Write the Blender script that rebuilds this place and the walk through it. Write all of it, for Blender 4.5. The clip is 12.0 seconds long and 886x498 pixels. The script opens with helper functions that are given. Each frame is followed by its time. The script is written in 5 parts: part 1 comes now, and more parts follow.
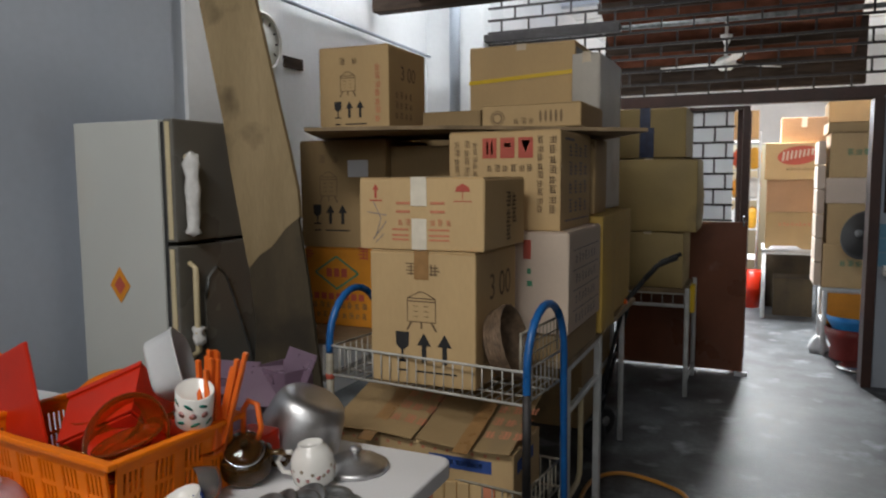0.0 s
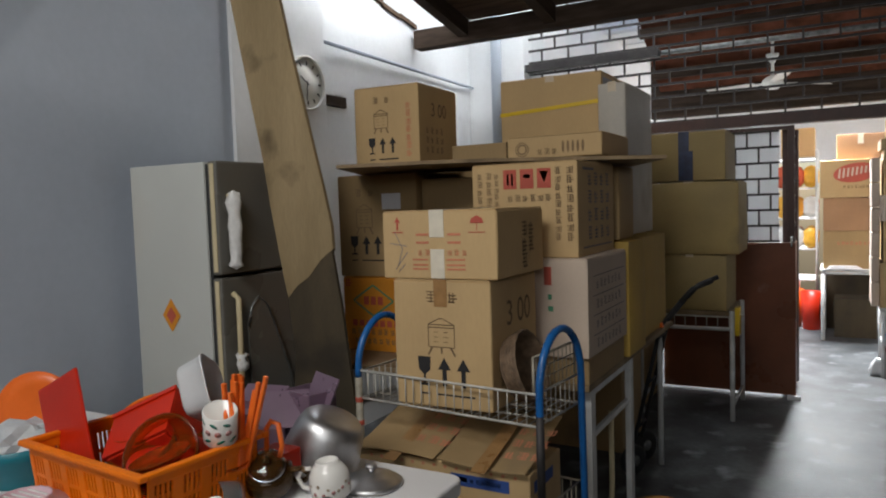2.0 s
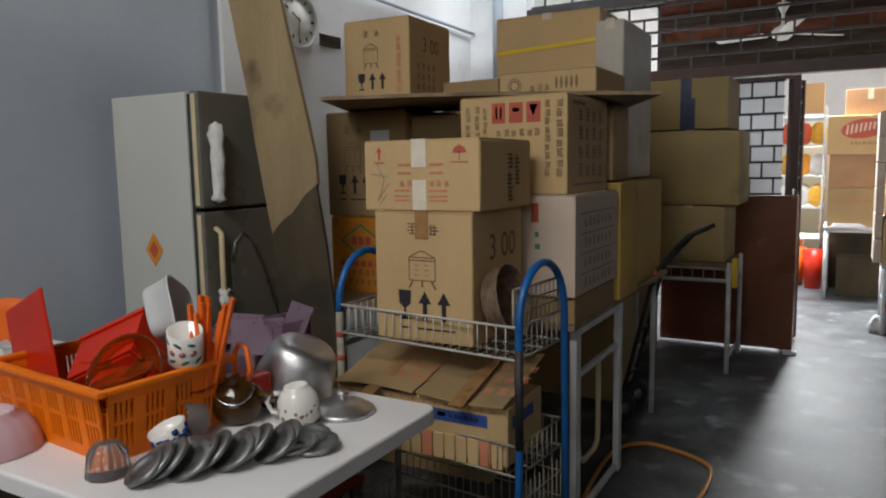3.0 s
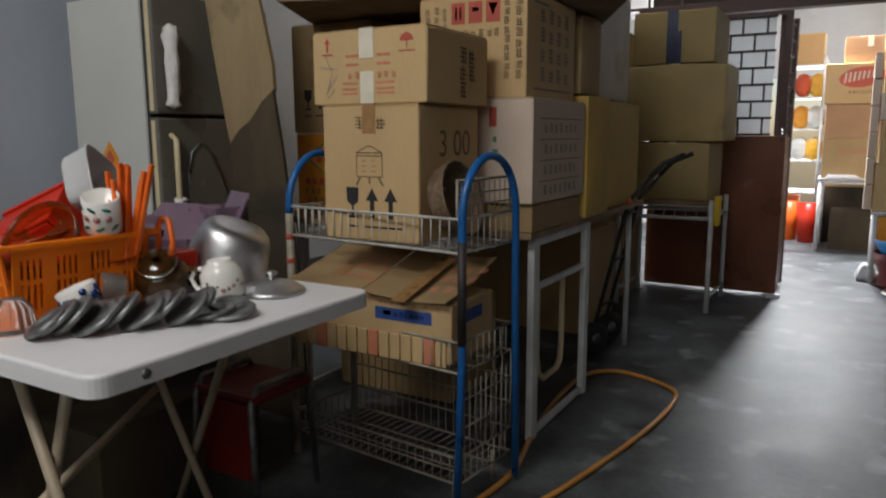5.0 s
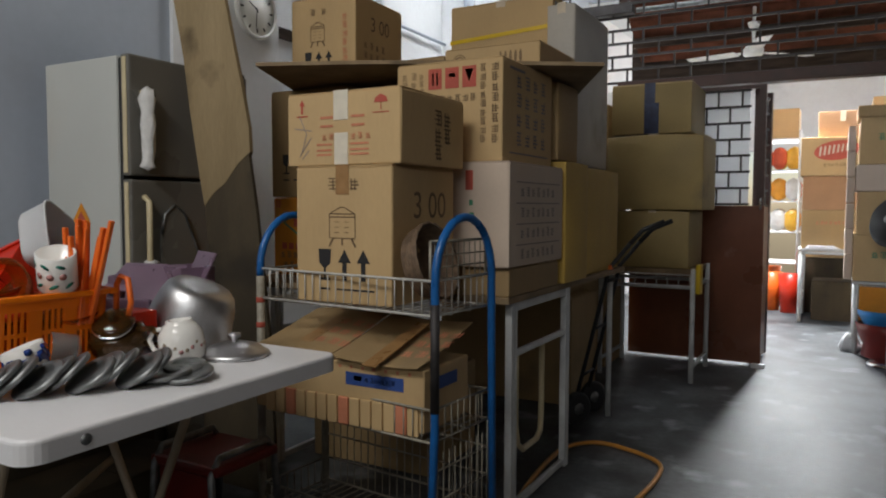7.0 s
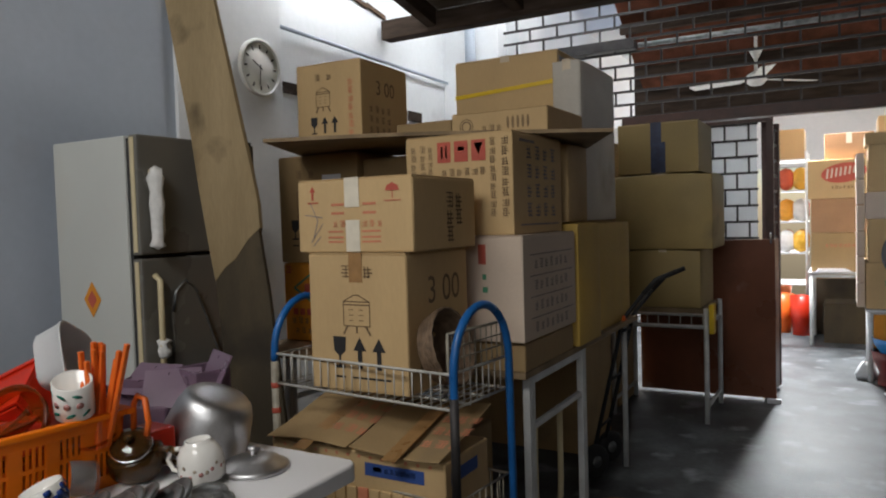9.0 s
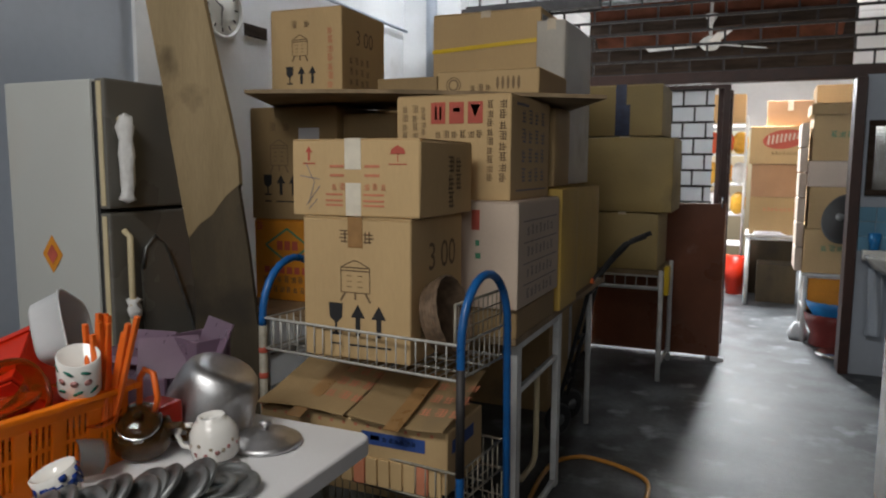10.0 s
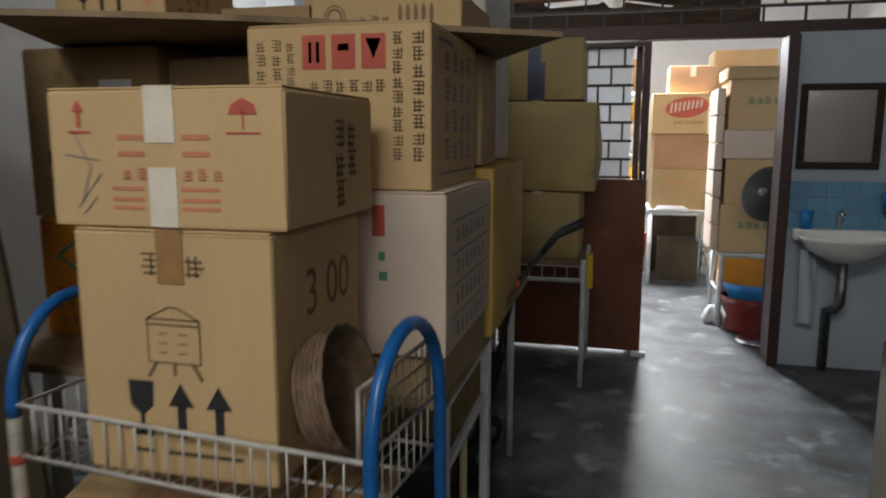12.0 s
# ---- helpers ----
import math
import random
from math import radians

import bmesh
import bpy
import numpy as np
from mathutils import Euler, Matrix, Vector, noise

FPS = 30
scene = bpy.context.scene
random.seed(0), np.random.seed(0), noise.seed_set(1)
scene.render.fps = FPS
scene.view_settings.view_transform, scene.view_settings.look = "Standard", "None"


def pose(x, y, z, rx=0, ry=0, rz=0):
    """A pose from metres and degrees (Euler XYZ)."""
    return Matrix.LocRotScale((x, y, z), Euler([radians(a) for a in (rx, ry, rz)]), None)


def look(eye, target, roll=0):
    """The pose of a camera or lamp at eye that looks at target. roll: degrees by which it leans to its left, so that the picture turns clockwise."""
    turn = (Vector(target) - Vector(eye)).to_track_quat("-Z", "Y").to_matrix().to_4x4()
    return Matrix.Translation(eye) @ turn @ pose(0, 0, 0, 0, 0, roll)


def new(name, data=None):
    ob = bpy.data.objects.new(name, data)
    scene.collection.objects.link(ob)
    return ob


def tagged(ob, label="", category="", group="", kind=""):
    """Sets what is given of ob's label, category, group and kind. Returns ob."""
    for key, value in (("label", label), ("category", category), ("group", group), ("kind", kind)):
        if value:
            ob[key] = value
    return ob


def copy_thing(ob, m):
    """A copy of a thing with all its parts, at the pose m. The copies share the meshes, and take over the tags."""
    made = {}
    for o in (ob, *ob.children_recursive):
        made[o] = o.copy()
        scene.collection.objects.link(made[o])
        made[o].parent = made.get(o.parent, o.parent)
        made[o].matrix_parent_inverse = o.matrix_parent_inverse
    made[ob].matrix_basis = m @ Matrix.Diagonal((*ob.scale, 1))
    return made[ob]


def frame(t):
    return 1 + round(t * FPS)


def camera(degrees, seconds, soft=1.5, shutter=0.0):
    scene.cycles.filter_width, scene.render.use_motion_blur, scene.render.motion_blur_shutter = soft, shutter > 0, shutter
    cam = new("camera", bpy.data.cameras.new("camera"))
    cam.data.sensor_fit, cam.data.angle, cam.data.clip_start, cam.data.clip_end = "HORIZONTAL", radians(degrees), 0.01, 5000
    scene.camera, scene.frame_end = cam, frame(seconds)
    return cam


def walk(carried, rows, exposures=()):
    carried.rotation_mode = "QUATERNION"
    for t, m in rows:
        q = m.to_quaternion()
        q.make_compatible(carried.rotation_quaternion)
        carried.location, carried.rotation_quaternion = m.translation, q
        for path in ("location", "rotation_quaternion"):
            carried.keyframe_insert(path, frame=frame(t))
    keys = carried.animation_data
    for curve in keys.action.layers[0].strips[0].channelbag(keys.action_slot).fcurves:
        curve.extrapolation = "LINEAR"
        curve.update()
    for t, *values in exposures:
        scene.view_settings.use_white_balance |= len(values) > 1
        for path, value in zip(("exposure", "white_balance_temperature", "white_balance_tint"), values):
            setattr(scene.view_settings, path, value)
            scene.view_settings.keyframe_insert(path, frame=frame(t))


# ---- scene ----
cam = camera(63.5, 12.0, soft=2.0, shutter=0.4)
PATH = [
    (0, (0.053, 0.38, 1.492), (-0.755, 2.198, 1.294), -0.4),
    (0.5, (0.097, 0.349, 1.514), (-0.803, 2.128, 1.35), -0.0),
    (1, (0.154, 0.342, 1.5), (-0.796, 2.089, 1.29), -0.5),
    (1.5, (0.189, 0.348, 1.517), (-0.776, 2.093, 1.358), -1.4),
    (2, (0.241, 0.335, 1.512), (-0.727, 2.081, 1.388), -1.9),
    (2.5, (0.254, 0.371, 1.465), (-0.705, 2.112, 1.24), -1.1),
    (4.5, (0.411, 0.525, 1.244), (-0.627, 2.22, 1.016), -1.9),
    (5, (0.425, 0.54, 1.168), (-0.565, 2.249, 0.852), -0.2),
    (5.5, (0.446, 0.544, 1.118), (-0.497, 2.276, 0.785), 0.1),
    (6, (0.415, 0.56, 1.122), (-0.489, 2.335, 0.94), 2.1),
    (6.5, (0.437, 0.58, 1.13), (-0.498, 2.343, 1.006), 1.8),
    (8.5, (0.407, 0.643, 1.23), (-0.601, 2.367, 1.109), -4.1),
    (9, (0.395, 0.617, 1.358), (-0.585, 2.358, 1.275), -1.7),
    (9.5, (0.352, 0.587, 1.388), (-0.624, 2.325, 1.226), -0.5),
    (10, (0.169, 0.564, 1.417), (-0.628, 2.384, 1.185), 0.3),
    (10.5, (-0.056, 0.566, 1.406), (-0.774, 2.407, 1.1), -1.7),
    (11, (-0.127, 0.757, 1.406), (-0.856, 2.576, 1.005), 0.8),
    (11.5, (-0.098, 1.015, 1.407), (-0.691, 2.892, 1.056), 0.5),
    (12, (-0.205, 1.377, 1.414), (-0.676, 3.296, 1.105), 0.1),
]
walk(cam, [(t, look(eye, target, roll)) for t, eye, target, roll in PATH], exposures=[(0.0, -0.2), (12.0, -0.2)])


# ---- world and light ----
def sky_world():
    w = bpy.data.worlds.new("sky")
    w.use_nodes = True
    nt = w.node_tree
    sky = nt.nodes.new("ShaderNodeTexSky")
    sky.sky_type, sky.sun_disc = "NISHITA", False
    sky.sun_elevation, sky.sun_rotation = radians(50), radians(20)
    bg = nt.nodes["Background"]
    bg.inputs["Strength"].default_value = 0.1
    nt.links.new(sky.outputs[0], bg.inputs[0])
    scene.world = w


sky_world()
sun = new("sun", bpy.data.lights.new("sun", "SUN"))
sun.data.energy, sun.data.angle, sun.data.color = 1.0, radians(2), (1, 0.95, 0.88)
sun.matrix_world = look((0, 0, 0), (-math.sin(radians(20)) * 0.64, -math.cos(radians(20)) * 0.64, -0.77))


def daylight(name, eye, target, w, h, power, color):
    """Sky light standing in an opening of the building."""
    ob = new(name, bpy.data.lights.new(name, "AREA"))
    ob.data.shape, ob.data.size, ob.data.size_y, ob.data.energy, ob.data.color = "RECTANGLE", w, h, power, color
    ob.matrix_world = look(eye, target)
    return ob


daylight("daylight_back_window", (0.87, -2.46, 2.75), (-0.9, 3.2, 1.1), 2.5, 1.1, 36, (1.0, 0.985, 0.945))
daylight("daylight_skylight", (-0.9, -0.6, 3.78), (-1.15, 2.5, 0.9), 1.7, 0.8, 88, (1.0, 0.985, 0.945))
daylight("daylight_eaves_gap", (-2.42, 4.15, 3.55), (-2.5, 4.15, 0), 0.3, 1.9, 85, (0.93, 0.97, 1.0))
daylight("daylight_roof_gap", (-1.6, 5.6, 3.6), (-1.9, 5.55, 0), 1.7, 0.6, 50, (0.93, 0.97, 1.0))
daylight("daylight_store_roof", (0.9, 9.6, 3.2), (0.5, 8.7, 0), 2.2, 1.6, 52, (0.95, 0.98, 1.0))
daylight("daylight_store_fanlight", (0.0, 8.65, 2.64), (0.42, 5.2, 0), 0.3, 0.6, 400, (0.93, 0.97, 1.0))
daylight("daylight_store_door", (-0.1, 11.8, 1.6), (0.0, 6, 0.8), 1.5, 2.2, 95, (0.96, 0.98, 1.0))


# ---- materials ----
def mat(name, base, rough=0.6, metal=0.0, var=0.12, scale=6.0, fine=60.0, bump=0.15, alt=None, spec=0.5, trans=0.0, ior=1.45, stretch=(1, 1, 1), rnd=0.0, stain=None, coat=0.0, dent=0.0):
    """A surface with variation at two scales: broad patches and fine grain, with relief."""
    m = bpy.data.materials.new(name)
    m.use_nodes = True
    nt = m.node_tree
    n, l = nt.nodes, nt.links
    b = n["Principled BSDF"]
    tc = n.new("ShaderNodeTexCoord")
    mp = n.new("ShaderNodeMapping")
    mp.inputs["Scale"].default_value = stretch
    l.new(tc.outputs["Object"], mp.inputs[0])
    big, small = n.new("ShaderNodeTexNoise"), n.new("ShaderNodeTexNoise")
    big.inputs["Scale"].default_value, big.inputs["Detail"].default_value = scale, 6
    small.inputs["Scale"].default_value, small.inputs["Detail"].default_value = fine, 3
    for t in (big, small):
        l.new(mp.outputs[0], t.inputs["Vector"])
    ramp = n.new("ShaderNodeValToRGB")
    ramp.color_ramp.elements[0].position, ramp.color_ramp.elements[1].position = 0.36, 0.66
    other = alt or tuple(c * (1 - 2.2 * var) for c in base)
    ramp.color_ramp.elements[0].color, ramp.color_ramp.elements[1].color = (*other, 1), (*base, 1)
    l.new(big.outputs["Fac"], ramp.inputs[0])
    hsv = n.new("ShaderNodeHueSaturation")
    mr = n.new("ShaderNodeMapRange")
    mr.inputs["To Min"].default_value, mr.inputs["To Max"].default_value = 1 - var, 1 + var
    l.new(small.outputs["Fac"], mr.inputs[0])
    last = mr.outputs[0]
    if rnd:
        oi = n.new("ShaderNodeObjectInfo")
        mr2 = n.new("ShaderNodeMapRange")
        mr2.inputs["To Min"].default_value, mr2.inputs["To Max"].default_value = 1 - rnd, 1 + rnd
        l.new(oi.outputs["Random"], mr2.inputs[0])
        mul = n.new("ShaderNodeMath")
        mul.operation = "MULTIPLY"
        l.new(last, mul.inputs[0])
        l.new(mr2.outputs[0], mul.inputs[1])
        last = mul.outputs[0]
    l.new(last, hsv.inputs["Value"])
    l.new(ramp.outputs[0], hsv.inputs["Color"])
    col = hsv.outputs[0]
    if stain:
        sn = n.new("ShaderNodeTexNoise")
        sn.inputs["Scale"].default_value, sn.inputs["Detail"].default_value = stain[1], 8
        l.new(tc.outputs["Object"], sn.inputs["Vector"])
        r2 = n.new("ShaderNodeValToRGB")
        r2.color_ramp.elements[0].position, r2.color_ramp.elements[1].position = stain[2], stain[2] + 0.12
        l.new(sn.outputs["Fac"], r2.inputs[0])
        mx = n.new("ShaderNodeMix")
        mx.data_type = "RGBA"
        l.new(r2.outputs[0], mx.inputs[0])
        l.new(col, mx.inputs[6])
        mx.inputs[7].default_value = (*stain[0], 1)
        col = mx.outputs[2]
    l.new(col, b.inputs["Base Color"])
    rr = n.new("ShaderNodeMapRange")
    rr.inputs["To Min"].default_value, rr.inputs["To Max"].default_value = max(0.02, rough - 0.12), min(1, rough + 0.12)
    l.new(big.outputs["Fac"], rr.inputs[0])
    l.new(rr.outputs[0], b.inputs["Roughness"])
    bp = n.new("ShaderNodeBump")
    bp.inputs["Strength"].default_value, bp.inputs["Distance"].default_value = bump, 0.004
    l.new(small.outputs["Fac"], bp.inputs["Height"])
    if dent:
        b2 = n.new("ShaderNodeBump")
        b2.inputs["Strength"].default_value, b2.inputs["Distance"].default_value = dent, 0.03
        l.new(big.outputs["Fac"], b2.inputs["Height"])
        l.new(b2.outputs[0], bp.inputs["Normal"])
    l.new(bp.outputs[0], b.inputs["Normal"])
    b.inputs["Metallic"].default_value = metal
    b.inputs["Specular IOR Level"].default_value = spec
    b.inputs["Transmission Weight"].default_value = trans
    b.inputs["IOR"].default_value = ior
    b.inputs["Coat Weight"].default_value = coat
    return m


M_wall = mat("wall_paint", (0.42, 0.465, 0.535), 0.75, var=0.05, scale=1.1, fine=25, bump=0.2, stain=((0.33, 0.345, 0.38), 0.8, 0.58))
M_wallw = mat("white_paint", (0.78, 0.79, 0.8), 0.7, var=0.05, scale=1.3, fine=25, bump=0.2, stain=((0.5, 0.5, 0.5), 1.2, 0.63))
# dark brown for the unseen walls, chosen to keep bounced light low
M_brownwall = mat("bounce_cutting_brown", (0.17, 0.14, 0.11), 0.8, var=0.1, scale=1.5, fine=30)
M_floor = mat("cement_floor", (0.105, 0.112, 0.118), 0.54, spec=0.4, var=0.4, scale=3.6, fine=34, bump=0.3, alt=(0.028, 0.03, 0.032), stain=((0.21, 0.222, 0.236), 4.2, 0.58))
M_roof = mat("old_roof_boards", (0.13, 0.085, 0.06), 0.9, spec=0.1, var=0.2, scale=3, fine=40, stretch=(1, 6, 1), rnd=0.3)
M_rooft = mat("clay_roof_tile", (0.12, 0.045, 0.027), 0.95, spec=0.04, var=0.2, scale=5, fine=50, rnd=0.35)
M_beam = mat("dark_timber", (0.06, 0.042, 0.032), 0.85, spec=0.1, var=0.2, scale=4, fine=60, stretch=(1, 1, 6))
M_steel = mat("dark_steel", (0.05, 0.045, 0.045), 0.55, 0.3, var=0.2, scale=10)
M_frame = mat("brown_paint", (0.06, 0.026, 0.02), 0.5, var=0.15, scale=5, fine=40)
M_leaf = mat("brown_door_paint", (0.19, 0.065, 0.032), 0.3, var=0.14, scale=2.2, fine=20, bump=0.1, stain=((0.3, 0.2, 0.17), 2.6, 0.62))
M_card = mat("cardboard", (0.56, 0.385, 0.19), 0.78, var=0.06, scale=3, fine=90, bump=0.16, stretch=(1, 1, 0.3), rnd=0.06, stain=((0.42, 0.28, 0.14), 2.2, 0.58), dent=0.5)
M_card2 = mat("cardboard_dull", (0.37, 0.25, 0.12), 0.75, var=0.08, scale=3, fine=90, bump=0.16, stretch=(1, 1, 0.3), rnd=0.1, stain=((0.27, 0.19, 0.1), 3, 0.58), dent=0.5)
M_card3 = mat("cardboard_pale", (0.62, 0.5, 0.4), 0.75, var=0.05, scale=3, fine=90, bump=0.1, rnd=0.05, dent=0.3)
M_card4 = mat("cardboard_olive", (0.37, 0.27, 0.11), 0.6, var=0.07, scale=3, fine=80, bump=0.1, rnd=0.06, stain=((0.24, 0.18, 0.09), 2.5, 0.62), dent=0.3)
M_cardg = mat("cardboard_greyed", (0.5, 0.46, 0.4), 0.5, var=0.08, scale=3, fine=80, bump=0.1, stain=((0.38, 0.33, 0.26), 2.5, 0.6), dent=0.3)
M_cardb = mat("cardboard_reddish", (0.42, 0.24, 0.13), 0.75, var=0.08, scale=3, fine=80, bump=0.12, stain=((0.3, 0.17, 0.09), 2.5, 0.58), dent=0.4)
M_cardy = mat("cardboard_yellowed", (0.6, 0.39, 0.085), 0.7, var=0.08, scale=3, fine=80, bump=0.1, rnd=0.08, stain=((0.36, 0.24, 0.07), 2.5, 0.62), dent=0.3)
M_orangebox = mat("orange_carton", (0.7, 0.27, 0.02), 0.6, var=0.1, scale=5, fine=60, bump=0.1, dent=0.3)
M_tape = mat("clear_tape", (0.62, 0.52, 0.38), 0.3, var=0.05, scale=20, bump=0.05)
M_film = mat("clear_film", (0.72, 0.7, 0.66), 0.18, var=0.06, scale=14, bump=0.3, trans=0.35)
M_tapew = mat("pale_tape", (0.75, 0.68, 0.55), 0.35, var=0.05, scale=20, bump=0.05)
M_tapeb = mat("brown_tape", (0.36, 0.2, 0.08), 0.3, var=0.1, scale=20, bump=0.05)
M_tapeblue = mat("blue_tape", (0.02, 0.035, 0.1), 0.35, var=0.2, scale=20, bump=0.05)
M_strap = mat("yellow_strap", (0.75, 0.5, 0.02), 0.4, var=0.05)
M_black = mat("black_ink", (0.025, 0.024, 0.025), 0.7, var=0.1)
M_brownink = mat("brown_ink", (0.23, 0.15, 0.08), 0.75, var=0.15)
M_greyink = mat("grey_ink", (0.27, 0.24, 0.24), 0.75, var=0.15)
M_red = mat("red_ink", (0.52, 0.1, 0.065), 0.65, var=0.1)
M_redf = mat("faded_red_ink", (0.6, 0.22, 0.12), 0.7, var=0.1)
M_green = mat("green_ink", (0.08, 0.28, 0.16), 0.7, var=0.1)
M_blueink = mat("blue_ink", (0.035, 0.08, 0.28), 0.6, var=0.1)
M_label = mat("paper_label", (0.72, 0.72, 0.75), 0.7, var=0.04)
M_pane = mat("frosted_pane", (0.9, 0.92, 0.95), 0.6, var=0.04, trans=0.3, bump=0.05)
M_fridge = mat("fridge_enamel", (0.52, 0.53, 0.5), 0.35, var=0.03, scale=2, fine=120, bump=0.04, stain=((0.52, 0.5, 0.45), 1.5, 0.66))
# door enamel darkened for the fridge's shaded front; the tray shares it
M_fridged = mat("shaded_door_enamel", (0.15, 0.142, 0.124), 0.28, var=0.04, scale=2, fine=120, bump=0.04)
M_gasket = mat("black_gasket", (0.03, 0.03, 0.03), 0.6)
M_cream = mat("cream_plastic", (0.62, 0.52, 0.32), 0.45, var=0.06)
M_chrome = mat("chrome", (0.7, 0.7, 0.7), 0.15, 1.0, var=0.03)
M_cloth = mat("white_cloth", (0.75, 0.74, 0.72), 0.9, var=0.08, scale=30, fine=200, bump=0.5)
M_wood = mat("weathered_plywood", (0.3, 0.215, 0.125), 0.75, var=0.15, scale=2.5, fine=45, stretch=(3, 3, 0.5), bump=0.25, alt=(0.19, 0.13, 0.07), stain=((0.1, 0.07, 0.04), 2.6, 0.56))
M_plank = mat("dirty_plywood", (0.33, 0.245, 0.135), 0.8, var=0.16, scale=2.2, fine=45, stretch=(3, 3, 0.5), bump=0.3, alt=(0.24, 0.175, 0.09), stain=((0.13, 0.092, 0.048), 3.4, 0.58))
# dark ply; on cartons below the tables it stands in for shade
M_board = mat("dark_ply", (0.08, 0.06, 0.034), 0.85, var=0.16, scale=2.4, fine=60, stretch=(2, 2, 0.6), bump=0.25, alt=(0.045, 0.034, 0.02), stain=((0.03, 0.023, 0.015), 2.6, 0.55))
M_wire = mat("white_coated_wire", (0.62, 0.6, 0.55), 0.45, var=0.15, scale=12, stain=((0.25, 0.17, 0.1), 14, 0.66))
M_wired = mat("grimy_wire", (0.42, 0.38, 0.3), 0.5, var=0.2, scale=12, stain=((0.16, 0.1, 0.06), 14, 0.58))
M_blue = mat("blue_painted_tube", (0.015, 0.13, 0.4), 0.3, var=0.15, scale=9, stain=((0.05, 0.1, 0.17), 12, 0.68))
M_whitetube = mat("white_painted_tube", (0.66, 0.67, 0.67), 0.4, var=0.1, scale=9, stain=((0.35, 0.3, 0.25), 12, 0.68))
M_tabletop = mat("white_plastic_top", (0.78, 0.77, 0.78), 0.4, var=0.03, scale=3, fine=150, bump=0.06, stain=((0.62, 0.6, 0.6), 4, 0.68))
M_tan = mat("tan_tube", (0.42, 0.34, 0.24), 0.4, var=0.1)
M_orange = mat("orange_plastic", (0.9, 0.2, 0.003), 0.5, var=0.06, scale=8, bump=0.04, spec=0.3)
M_orange2 = mat("bright_orange_plastic", (0.85, 0.16, 0.02), 0.35, var=0.05)
M_redp = mat("red_plastic", (0.55, 0.022, 0.004), 0.35, var=0.06, bump=0.04)
M_darkred = mat("dark_red_plastic", (0.17, 0.012, 0.008), 0.4, var=0.1, bump=0.04)
M_alu = mat("aluminium", (0.6, 0.6, 0.61), 0.4, 1.0, var=0.1, scale=14, fine=160, bump=0.08)
M_tin = mat("dull_tin", (0.33, 0.34, 0.34), 0.5, 1.0, var=0.2, scale=25, bump=0.1)
M_china = mat("white_china", (0.8, 0.78, 0.74), 0.12, var=0.02, bump=0.01)
M_whitetub = mat("milky_plastic", (0.74, 0.75, 0.76), 0.4, var=0.03, trans=0.25, bump=0.03)
M_cobalt = mat("cobalt_glaze", (0.015, 0.05, 0.25), 0.15, var=0.1)
M_leafglaze = mat("green_glaze", (0.02, 0.22, 0.16), 0.2)
M_pinkglaze = mat("pink_glaze", (0.6, 0.3, 0.28), 0.2)
M_amber = mat("amber_glass", (0.75, 0.16, 0.015), 0.06, var=0.03, trans=0.85, bump=0.0)
M_brownglass = mat("brown_glass", (0.2, 0.1, 0.03), 0.06, var=0.03, trans=0.8, bump=0.0)
M_glass = mat("clear_glass", (0.92, 0.93, 0.93), 0.06, var=0.02, trans=0.9, bump=0.0)
M_lilac = mat("lilac_plastic", (0.3, 0.2, 0.28), 0.3, var=0.06, trans=0.45, bump=0.03)
M_pink = mat("pink_plastic", (0.72, 0.5, 0.56), 0.35, var=0.04, trans=0.2, bump=0.03)
M_teal = mat("teal_plastic", (0.01, 0.17, 0.22), 0.35, var=0.05)
M_bluep = mat("blue_plastic", (0.02, 0.2, 0.5), 0.35, var=0.05)
M_bag = mat("plastic_bag", (0.7, 0.72, 0.74), 0.3, var=0.08, trans=0.3, bump=0.4)
M_rubber = mat("black_rubber", (0.025, 0.025, 0.026), 0.6, var=0.1)
M_hose = mat("amber_hose", (0.55, 0.25, 0.05), 0.35, var=0.1)
M_wicker = mat("wicker", (0.2, 0.13, 0.08), 0.7, var=0.2, scale=30, bump=0.4)
M_fanwhite = mat("fan_enamel", (0.75, 0.74, 0.7), 0.4, var=0.03)
M_tileblue = mat("blue_wall_tile", (0.16, 0.34, 0.48), 0.2, var=0.06, rnd=0.08)
M_mirror = mat("mirror_glass", (0.9, 0.9, 0.9), 0.13, 1.0, var=0.0, bump=0.0)
M_face = mat("clock_face", (0.8, 0.8, 0.76), 0.4, var=0.02)
M_snack = [mat("snack_red", (0.7, 0.12, 0.05), 0.4), mat("snack_orange", (0.9, 0.4, 0.05), 0.4), mat("snack_yellow", (0.85, 0.62, 0.08), 0.4), mat("snack_amber", (0.9, 0.5, 0.06), 0.4), mat("snack_white", (0.8, 0.8, 0.78), 0.4)]


# ---- mesh helpers ----
def bx(bm, x0, x1, y0, y1, z0, z1, bevel=0.0, seg=2):
    r = bmesh.ops.create_cube(bm, size=1, matrix=Matrix.LocRotScale(((x0 + x1) / 2, (y0 + y1) / 2, (z0 + z1) / 2), None, (x1 - x0, y1 - y0, z1 - z0)))
    if bevel:
        es = {e for v in r["verts"] for e in v.link_edges}
        bmesh.ops.bevel(bm, geom=list(es), offset=bevel, segments=seg, affect="EDGES", profile=0.6)
    return bm


